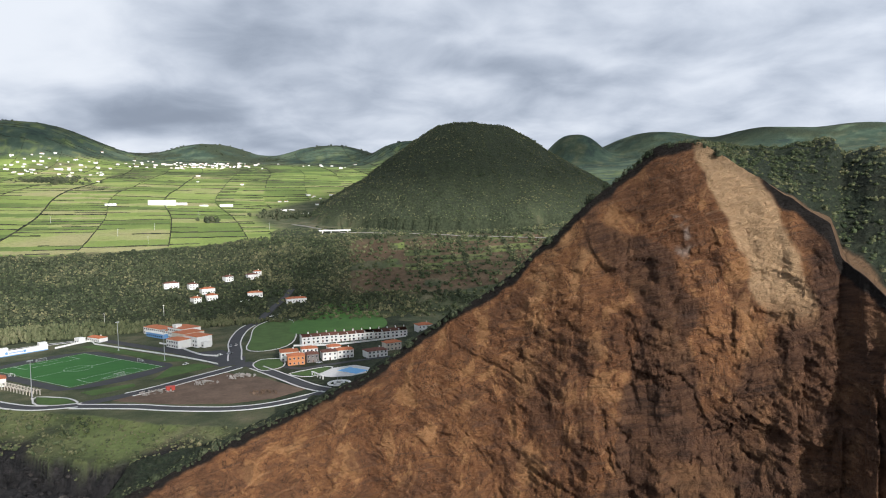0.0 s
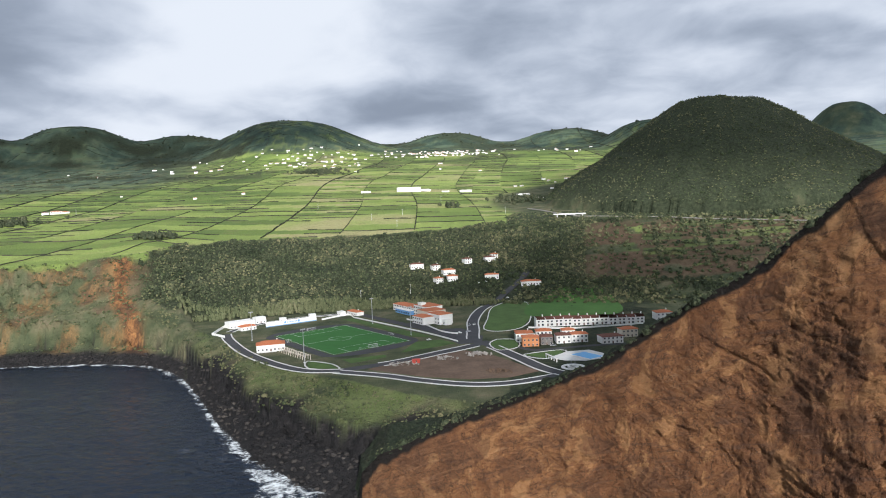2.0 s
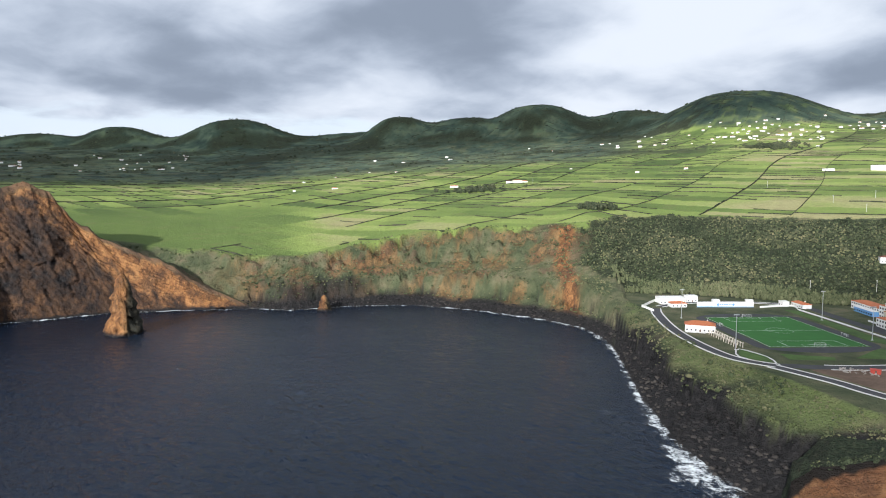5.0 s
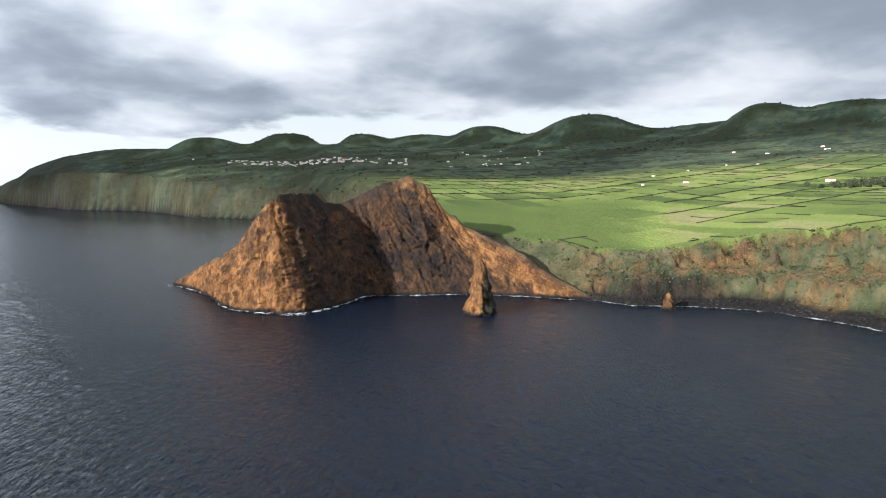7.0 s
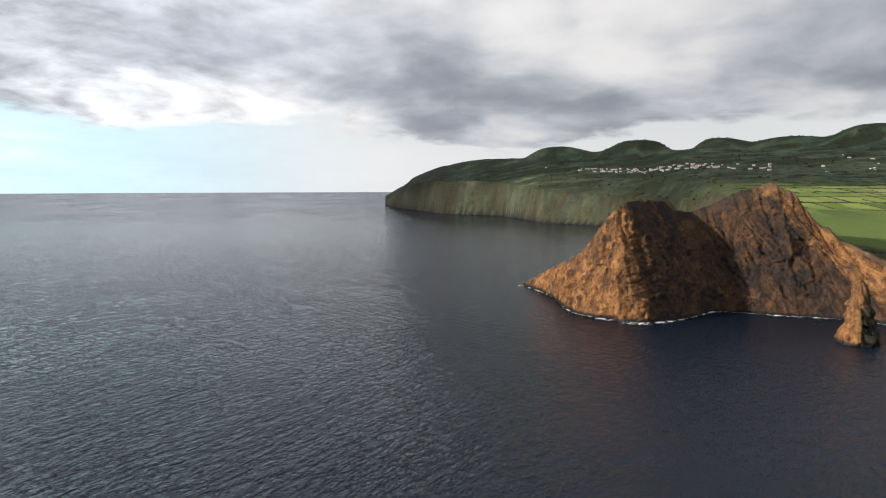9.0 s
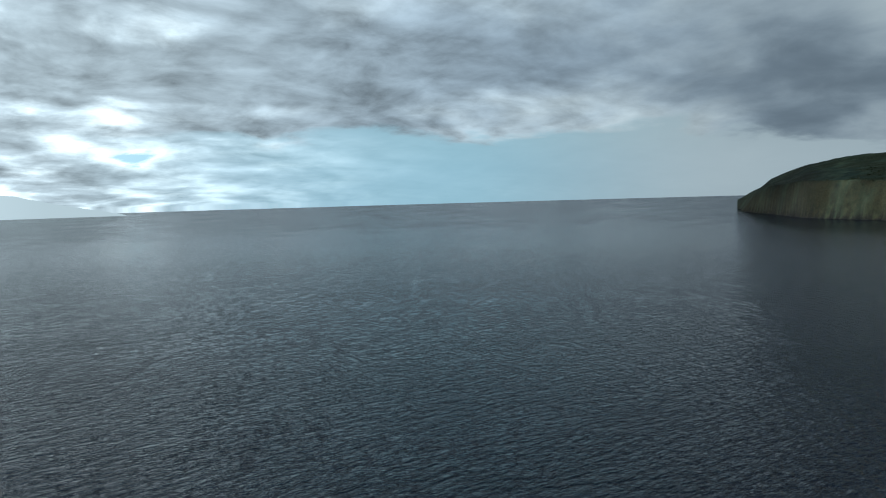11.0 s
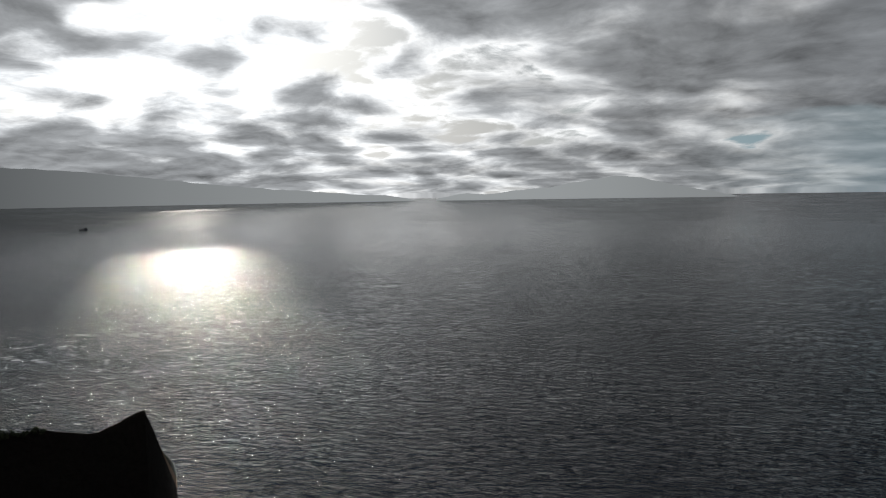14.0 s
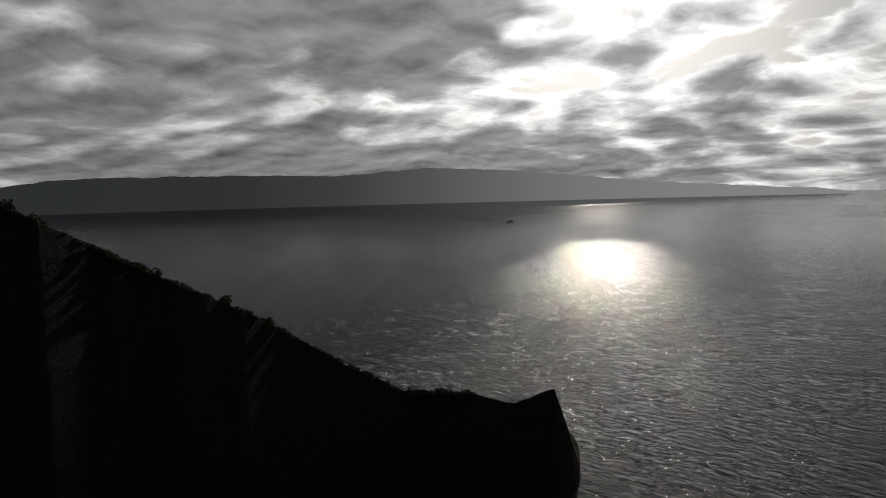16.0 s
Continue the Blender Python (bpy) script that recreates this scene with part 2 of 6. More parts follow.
# hills on the skyline: heading, angle of the top, half width in degrees, distance
HILLS = [
    (33.4, 7.0, 5.9, 3000), (20.3, 5.7, 3.4, 3300), (10.8, 5.65, 3.6, 3300), (4.2, 6.05, 3.4, 2900), (-9.6, 6.15, 2.4, 2700),
    (-16, 6.0, 4.0, 3100), (-24, 5.8, 4.0, 3200), (-30, 5.6, 4.0, 3300), (49.2, 6.55, 3.8, 3300), (60.7, 5.7, 2.6, 3300), (55.0, 5.5, 3.4, 3300),
    (41.8, 6.0, 3.0, 3300), (74, 5.2, 3.6, 3800), (82.3, 4.4, 2.6, 4000), (87.7, 3.7, 2.6, 4200), (92.6, 3.75, 2.2, 4300), (98.5, 3.75, 2.6, 4500),
    (105, 3.35, 2.4, 4700),
]
# the orange headland, half of an old crater: the foot's heading and distance, the crest's heading, distance and height
HEAD = [
    (107.9, 933, 107.9, 941, 2), (106.3, 881, 106.0, 901, 24), (104.9, 822, 104.6, 852, 40), (104.4, 767, 104.0, 802, 47), (103.7, 738, 102.6, 788, 66),
    (101.9, 713, 101.7, 775, 87), (99.5, 695, 100.4, 767, 109), (97.8, 692, 99.7, 777, 117), (97.0, 700, 99.1, 790, 118), (95.7, 715, 98.0, 815, 118),
    (94.1, 743, 96.6, 858, 116), (93.2, 770, 95.2, 880, 101), (92.3, 788, 93.4, 888, 112), (90.3, 788, 92.3, 883, 121), (88.1, 787, 90.8, 882, 133),
    (86.0, 790, 89.0, 885, 139), (83.9, 794, 87.3, 884, 128), (81.9, 789, 85.8, 864, 98), (79.9, 784, 83.7, 844, 74), (78.0, 781, 80.9, 826, 58),
    (76.2, 772, 78.2, 807, 37), (74.5, 768, 75.9, 793, 18), (73.0, 766, 73.4, 776, 3), (72.2, 767, 72.2, 775, -4),
]


def profiles(az):
    """Nodes (distance, height) of the land's section at each heading."""
    table = COAST + BEHIND
    w, s, zs, t, zt = (column(table, k, az) for k in range(1, 6))
    flat = np.interp(az, [-60, 40, 42.5, 43.5], [712, 716, 700, 0])
    foot = np.maximum(s + 6, flat)
    e1, e2, e3 = (column(INLAND, k, az) for k in range(1, 4))
    m = np.maximum(1500, t + 300)
    far = np.interp(az, [-60, 60, 75, 90], [3500, 3500, 3900, 4300])
    near_d = [w - 90, w, w + 0.42 * (s - w), w + 0.52 * (s - w), s, foot, t, m, 0 * w + 2600, far, far + 900]
    near_z = [-9 + 0 * w, 0 * w, 0.26 * zs, 0.66 * zs, zs, zs + 1.0, zt, at_angle(m, e1), at_angle(2600, e2), at_angle(far, e3), at_angle(far, e3) - 130]
    cw, cz, ce = (column(CAPE, k, az) for k in range(1, 4))
    cape_d = [cw - 200, cw, cw + 15, cw + 60, cw + 110, cw + 160, cw + 350, cw + 900, cw + 1500, cw + 2200, cw + 3000]
    cape_z = [-9 + 0 * w, 0 * w, 0.1 * cz, 0.6 * cz, cz, cz + 3, at_angle(cw + 350, np.minimum(ce, 0.4)), at_angle(cw + 900, 0.42 * ce + 0.1),
              at_angle(cw + 1500, 0.72 * ce), at_angle(cw + 2200, ce), at_angle(cw + 2200, ce) - 150]
    blend = ease(az, 90, 95)
    return [a + (b - a) * blend for a, b in zip(near_d, cape_d)], [a + (b - a) * blend for a, b in zip(near_z, cape_z)]


def land(az, d):
    """The land's true height at headings and true distances (arrays of one shape)."""
    flat_az, inverse = np.unique(np.round(az.ravel(), 4), return_inverse=True)
    nd, nz = profiles(flat_az)
    nd, nz = np.array(nd)[:, inverse], np.array(nz)[:, inverse]
    q = d.ravel()
    z = np.where(q <= nd[0], nz[0], nz[-1])
    for k in range(len(nd) - 1):
        inside = (q > nd[k]) & (q <= nd[k + 1])
        s = (q - nd[k]) / np.maximum(nd[k + 1] - nd[k], 1e-6)
        z = np.where(inside, nz[k] + (nz[k + 1] - nz[k]) * s, z)
    z = z.reshape(d.shape)
    for ha, he, hw, hd in HILLS:
        top = at_angle(hd, he)
        off = ((az - ha) / hw) ** 2 + ((d - hd) / (radians(hw) * hd * 1.5)) ** 2
        z = z + np.maximum(top - z, 0) * np.exp(-(off * 0.95) ** 1.5)
    # the wooded hill with the flat top
    x, y = -d * np.sin(np.radians(az)), d * np.cos(np.radians(az))
    off = np.hypot((x - 25) / 1.0, (y - 1360) / 1.0) + 26 * (fbm(x / 90, y / 90, 3, 5) - 0.5)
    cone = np.clip((330 - off) / (330 - 78), 0, 1)
    z = np.maximum(z, 126 + 178 * cone**0.92 + 9 * (fbm(x / 45, y / 45, 4, 9, 0.6) - 0.5) * ease(cone, 0.05, 0.3) - 400 * (off > 330))
    return z


def relief(az, d):
    """The land's height with its unevenness, and its slope."""
    z = land(az, d)
    slope = np.abs(land(az, d + 3) - land(az, d - 3)) / 6
    x, y = -d * np.sin(np.radians(az)), d * np.cos(np.radians(az))
    steep = ease(slope, 0.25, 0.9)
    rough = fbm(x / 26, y / 26, 5, 41, 0.6) - 0.5
    ridges = np.abs(fbm(x / 60 + az * 0.9, y / 60, 4, 47) - 0.5) * 2
    bump = rough * (2.0 + 15 * steep) * np.clip(z / 6, 0.25, 1) - ridges * 9 * steep * ease(z, 3, 20)
    crag = np.abs(fbm(x / 13, y / 13 + z / 15, 4, 58, 0.6) - 0.5) * 2
    bump = bump + (az > 25) * steep * ease(z, 1, 8) * (4.0 * (0.4 - crag) + 11.0 * facets(x / 19, y / 19 + z / 40, 151) + 5.5 * facets(x / 7, y / 7 + z / 20, 157))
    town = (az < 42) & (az > -30) & (d > column(COAST, 2, az) - 4) & (d < 716)
    z = np.where(town, 28.0, z + bump) + (fbm(x / 300, y / 300, 3, 51) - 0.5) * 14 * ease(d, 1100, 1800)
    return z, slope


def heading_of(x, y):
    return np.degrees(np.arctan2(-x, y)), np.hypot(x, y)


def ground_at(x, y):
    az, d = heading_of(np.atleast_1d(np.asarray(x, float)), np.atleast_1d(np.asarray(y, float)))
    return relief(az, d)[0]

# ---- materials ----


def material(name):
    m = bpy.data.materials.new(name)
    m.use_nodes = True
    return m, Nodes(m.node_tree)


def surface(n, color, rough=0.9, bump=None, strength=0.5, distance=1.0, metal=0.0, spec=0.3):
    b = n.add("ShaderNodeBsdfPrincipled")
    n.put(b, "Base Color", (*color, 1) if isinstance(color, tuple) and len(color) == 3 else color)
    n.put(b, "Roughness", rough)
    n.put(b, "Metallic", metal)
    n.put(b, "Specular IOR Level", spec)
    if bump is not None:
        k = n.add("ShaderNodeBump")
        n.put(k, "Strength", strength)
        n.put(k, "Distance", distance)
        n.put(k, "Height", bump)
        n.put(b, "Normal", k)
    n.add("ShaderNodeOutputMaterial", b)
    return b


def mask(n, key):
    a = n.add("ShaderNodeAttribute")
    a.attribute_name = key
    return a.outputs["Fac"]


def coords(n):
    return n.add("ShaderNodeNewGeometry").outputs["Position"]


def plain(name, color, rough=0.8, wear=0.12, scale=0.6, metal=0.0, spec=0.3, by_object=0.0):
    """Paint, plaster, tiles and such: one colour with grain and stains."""
    m, n = material(name)
    co = coords(n)
    a, b = n.noise(co, scale, 5.0), n.noise(co, scale * 7, 3.0)
    f = n.math("ADD", n.math("MULTIPLY", a.outputs[0], 0.65), n.math("MULTIPLY", b.outputs[0], 0.35))
    dark, light = tuple(c * (1 - wear) for c in color), tuple(min(1, c * (1 + wear)) for c in color)
    col = n.ramp(f, (0.3, dark), (0.7, light)).outputs[0]
    if by_object:
        r = n.add("ShaderNodeObjectInfo").outputs["Random"]
        col = n.mix(n.math("MULTIPLY", r, by_object), col, tuple(c * 0.55 for c in color))
    surface(n, col, rough, b.outputs[0], 0.25, 0.05, metal, spec)
    return m


def ground_material():
    m, n = material("land")
    co = coords(n)
    wide, mid, fine = n.noise(co, 0.006, 5.0), n.noise(co, 0.035, 6.0, 0.62), n.noise(co, 0.25, 5.0, 0.65)
    speck = n.noise(co, 0.8, 3.0, 0.6)
    tone = mask(n, "tone")
    # rough grass and scrub
    scrub = n.ramp(mid.outputs[0], (0.3, (0.042, 0.056, 0.030)), (0.5, (0.092, 0.104, 0.055)), (0.7, (0.180, 0.155, 0.095)))
    # pasture, each parcel with a tone of its own
    grass = n.ramp(tone, (0.0, (0.085, 0.130, 0.040)), (0.4, (0.185, 0.255, 0.066)), (0.75, (0.300, 0.375, 0.100)), (1.0, (0.400, 0.370, 0.180)))
    grass = n.mix(n.math("MULTIPLY", n.step(fine.outputs[0], 0.35, 0.75), 0.35), grass.outputs[0], (0.085, 0.105, 0.036))
    grass = n.mix(n.math("MULTIPLY", n.step(mid.outputs[0], 0.5, 0.72), 0.4), grass, (0.200, 0.190, 0.080))
    col = n.mix(mask(n, "field"), scrub.outputs[0], grass)
    # rough upland; distance haze and cloud shade are painted into its bluish colour
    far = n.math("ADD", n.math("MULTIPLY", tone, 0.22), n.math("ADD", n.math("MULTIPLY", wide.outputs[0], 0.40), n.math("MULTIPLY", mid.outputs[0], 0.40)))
    hazed_moor = n.ramp(far, (0.36, (0.032, 0.052, 0.044)), (0.48, (0.060, 0.092, 0.064)), (0.58, (0.096, 0.130, 0.086)), (0.68, (0.135, 0.180, 0.098)))
    col = n.mix(mask(n, "hazed_moor"), col, hazed_moor.outputs[0])
    wood = n.ramp(fine.outputs[0], (0.3, (0.020, 0.027, 0.016)), (0.5, (0.040, 0.050, 0.028)), (0.72, (0.074, 0.080, 0.044)))
    col = n.mix(mask(n, "wood"), col, wood.outputs[0])
    soil = n.ramp(mid.outputs[0], (0.3, (0.080, 0.054, 0.036)), (0.6, (0.150, 0.098, 0.062)), (0.75, (0.200, 0.145, 0.090)))
    col = n.mix(mask(n, "soil"), col, soil.outputs[0])
    # tuff: orange faces with dark beds and streaks down the slope
    st = n.add("ShaderNodeMapping", co)
    n.put(st, "Scale", (1, 1, 0.5))
    streak = n.noise(st.outputs[0], 0.075, 7.0, 0.66, 0.9)
    tuff = n.ramp(streak.outputs[0], (0.34, (0.060, 0.034, 0.023)), (0.46, (0.165, 0.080, 0.036)), (0.58, (0.300, 0.146, 0.058)), (0.72, (0.390, 0.215, 0.095)))
    tuff = n.mix(n.math("MULTIPLY", n.step(mid.outputs[0], 0.52, 0.68), 0.5), tuff.outputs[0], (0.085, 0.056, 0.038))
    # crack lines and light chips, painted in for the faces' relief shading
    blocks = n.noise(st.outputs[0], 0.11, 9.0, 0.64, 0.3)
    tuff = n.mix(n.math("MULTIPLY", n.step(n.math("ABSOLUTE", n.math("SUBTRACT", blocks.outputs[0], 0.5)), 0.022, 0.006), 0.6), tuff, (0.050, 0.032, 0.022))
    tuff = n.mix(n.math("MULTIPLY", n.step(blocks.outputs[0], 0.57, 0.60), 0.4), tuff, (0.430, 0.225, 0.095))
    col = n.mix(mask(n, "tuff"), col, tuff)
    lava = n.ramp(fine.outputs[0], (0.3, (0.010, 0.010, 0.011)), (0.6, (0.028, 0.026, 0.026)), (0.8, (0.060, 0.054, 0.054)))
    col = n.mix(mask(n, "lava"), col, lava.outputs[0])
    relief = n.math("ADD", n.math("MULTIPLY", mid.outputs[0], 3.0), n.math("ADD", n.math("MULTIPLY", fine.outputs[0], 1.7), n.math("MULTIPLY", speck.outputs[0], 0.7)))
    surface(n, col, 0.95, relief, 0.8, 2.2, 0.0, 0.15)
    return m


def crater_material():
    m, n = material("crater_tuff")
    co = coords(n)
    st = n.add("ShaderNodeMapping", co)
    n.put(st, "Scale", (1, 1, 0.7))
    n.put(st, "Rotation", (0.5, 0.35, 0.2))
    wide = n.noise(co, 0.012, 4.0, 0.55, 0.8)
    streak = n.noise(st.outputs[0], 0.085, 8.0, 0.66, 0.9)
    fine = n.noise(co, 0.55, 6.0, 0.68)
    axes = n.add("ShaderNodeSeparateXYZ", co)
    rise = n.math("MULTIPLY_ADD", axes.outputs[0], -0.28, axes.outputs[2])
    layer = n.noise(n.add("ShaderNodeCombineXYZ", n.math("MULTIPLY", axes.outputs[0], 0.10), n.math("MULTIPLY", axes.outputs[1], 0.10), rise), 0.55, 6.0, 0.7, 0.5)
    speck = n.noise(co, 2.4, 4.0, 0.6)
    f = n.math("ADD", n.math("MULTIPLY", streak.outputs[0], 0.6), n.math("MULTIPLY", wide.outputs[0], 0.4))
    col = n.ramp(f, (0.36, (0.105, 0.050, 0.027)), (0.45, (0.200, 0.092, 0.042)), (0.55, (0.310, 0.148, 0.064)), (0.66, (0.420, 0.232, 0.108))).outputs[0]
    col = n.mix(n.math("MULTIPLY", n.step(fine.outputs[0], 0.5, 0.75), 0.45), col, (0.100, 0.058, 0.035))
    col = n.mix(n.math("MULTIPLY", n.step(speck.outputs[0], 0.56, 0.72), 0.3), col, (0.454, 0.257, 0.193))
    warp = n.vec("ADD", co, n.vec("SCALE", n.noise(co, 0.3, 3.0).outputs[1]).outputs[0])
    warp.inputs[1].links[0].from_node.inputs["Scale"].default_value = 5.0
    crack = n.add("ShaderNodeTexVoronoi")
    crack.feature = "DISTANCE_TO_EDGE"
    n.put(crack, "Vector", warp.outputs[0])
    n.put(crack, "Scale", 0.16)
    joint = n.step(crack.outputs["Distance"], 0.0, 0.035)
    col = n.mix(n.math("MULTIPLY", n.math("SUBTRACT", 1.0, joint), n.math("MULTIPLY", n.step(wide.outputs[0], 0.42, 0.6), 0.35)), col, (0.085, 0.050, 0.030))
    col = n.mix(n.math("MULTIPLY", n.step(layer.outputs[0], 0.52, 0.66), 0.55), col, (0.105, 0.062, 0.045))
    col = n.mix(n.math("MULTIPLY", n.step(layer.outputs[0], 0.44, 0.34), 0.30), col, (0.400, 0.250, 0.150))
    # broken edges, thin ledges and fresh scars; relief shading put into the colour
    blocks = n.noise(st.outputs[0], 0.085, 10.0, 0.62, 0.5)
    seam = n.math("ABSOLUTE", n.math("SUBTRACT", blocks.outputs[0], 0.5))
    col = n.mix(n.math("MULTIPLY", n.step(seam, 0.012, 0.003), 0.60), col, (0.060, 0.034, 0.022))
    col = n.mix(n.math("MULTIPLY", n.step(blocks.outputs[0], 0.56, 0.58), 0.45), col, (0.470, 0.250, 0.110))
    scar = n.noise(co, 0.06, 9.0, 0.58, 0.4)
    col = n.mix(n.math("MULTIPLY", n.step(scar.outputs[0], 0.545, 0.57), 0.42), col, (0.120, 0.062, 0.038))
    # dark beds; part of their darkness is the wall's shade, put into the colour
    shaded_bed = n.ramp(layer.outputs[0], (0.34, (0.150, 0.080, 0.048)), (0.5, (0.092, 0.050, 0.032)), (0.64, (0.052, 0.031, 0.022)))
    col = n.mix(mask(n, "deep"), col, shaded_bed.outputs[0])
    pale = n.mix(fine.outputs[0], (0.460, 0.290, 0.155), (0.600, 0.410, 0.240))
    col = n.mix(mask(n, "pale"), col, pale)
    ash = n.mix(speck.outputs[0], (0.300, 0.225, 0.180), (0.520, 0.420, 0.350))
    col = n.mix(mask(n, "ash"), col, ash)
    # dark rim rock; the wall against the sun takes this colour for its shade
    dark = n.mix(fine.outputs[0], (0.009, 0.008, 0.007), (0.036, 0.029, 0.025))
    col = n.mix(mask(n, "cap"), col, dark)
    scrub = n.ramp(fine.outputs[0], (0.3, (0.018, 0.028, 0.018)), (0.55, (0.042, 0.054, 0.032)), (0.75, (0.085, 0.078, 0.054))).outputs[0]
    col = n.mix(mask(n, "scrub"), col, scrub)
    relief = n.math("ADD", n.math("MULTIPLY", layer.outputs[0], 2.4), n.math("ADD", n.math("MULTIPLY", fine.outputs[0], 1.6), n.math("ADD", n.math("MULTIPLY", speck.outputs[0], 0.5), n.math("MULTIPLY_ADD", blocks.outputs[0], 3.0, n.math("MULTIPLY", joint, 0.5)))))
    surface(n, col, 0.93, relief, 1.0, 1.5, 0.0, 0.15)
    return m


def sea_material():
    m, n = material("sea_water")
    co = coords(n)
    turn = n.add("ShaderNodeMapping", co)
    n.put(turn, "Rotation", (0, 0, radians(28)))
    n.put(turn, "Scale", (0.40, 1.0, 1.0))
    swell = n.noise(turn.outputs[0], 0.05, 3.0, 0.55, 0.4)
    chop = n.noise(turn.outputs[0], 0.21, 4.0, 0.60, 0.2)
    ripple = n.noise(turn.outputs[0], 0.55, 4.0, 0.62, 0.2)
    patch = n.noise(co, 0.004, 3.0)
    gust = n.step(n.noise(turn.outputs[0], 0.012, 6.0, 0.62, 0.5).outputs[0], 0.36, 0.64)
    out = n.vec("LENGTH", co).outputs["Value"]
    open_sea = n.math("MAXIMUM", n.math("MINIMUM", n.math("DIVIDE", 560.0, out), 1.0), 0.22)    # short waves tell less farther out
    h = n.math("ADD", n.math("MULTIPLY", chop.outputs[0], 1.9), n.math("MULTIPLY", ripple.outputs[0], 0.6))
    h = n.math("ADD", n.math("MULTIPLY", h, open_sea), n.math("MULTIPLY", swell.outputs[0], 0.9))
    col = n.mix(patch.outputs[0], (0.0026, 0.0078, 0.0185), (0.0052, 0.0122, 0.0265))
    crest = n.math("MULTIPLY", n.step(n.math("ADD", chop.outputs[0], n.math("MULTIPLY", swell.outputs[0], 0.6)), 1.13, 1.19), 0.8)
    col = n.mix(crest, col, (0.55, 0.60, 0.64))
    b = surface(n, col, n.math("ADD", n.math("MULTIPLY_ADD", gust, 0.05, 0.04), n.math("MULTIPLY", n.step(out, 1700.0, 3200.0), 0.11)), h, 1.0, 1.5, 0.0, 0.41)
    n.put(b, "IOR", 1.33)
    return m


def surf_material():
    m, n = material("foam")
    co = coords(n)
    a, b = n.noise(co, 0.085, 5.0, 0.65, 0.8), n.noise(co, 0.6, 4.0, 0.7)
    f = n.math("ADD", n.math("MULTIPLY", a.outputs[0], 0.7), n.math("MULTIPLY", b.outputs[0], 0.3))
    f = n.math("ADD", f, n.math("MULTIPLY", mask(n, "wash"), 0.26))
    d = n.add("ShaderNodeBsdfDiffuse", (0.78, 0.82, 0.84, 1))
    t = n.add("ShaderNodeBsdfTransparent")
    n.add("ShaderNodeOutputMaterial", n.add("ShaderNodeMixShader", n.step(f, 0.68, 0.88), t, d))
    return m


LAND, CRATER, SEA, FOAM = ground_material(), crater_material(), sea_material(), surf_material()

# ---- sea, land and crater ----


def parcels(x, y):
    """Pasture parcels: the running numbers of strip and piece, and the places within them (0 to 1)."""
    a = radians(19)
    u, v = x * math.cos(a) + y * math.sin(a), -x * math.sin(a) + y * math.cos(a)
    u = u + 26 * np.sin(v / 210) + 3 * np.sin(v / 77)
    su = u / 105.0
    iu = np.floor(su)
    shift = lattice(iu, iu * 0, 3)
    sv = v / (26 + 34 * lattice(iu, iu * 0, 8)) + shift
    return iu, np.floor(sv), su - iu, sv - np.floor(sv)


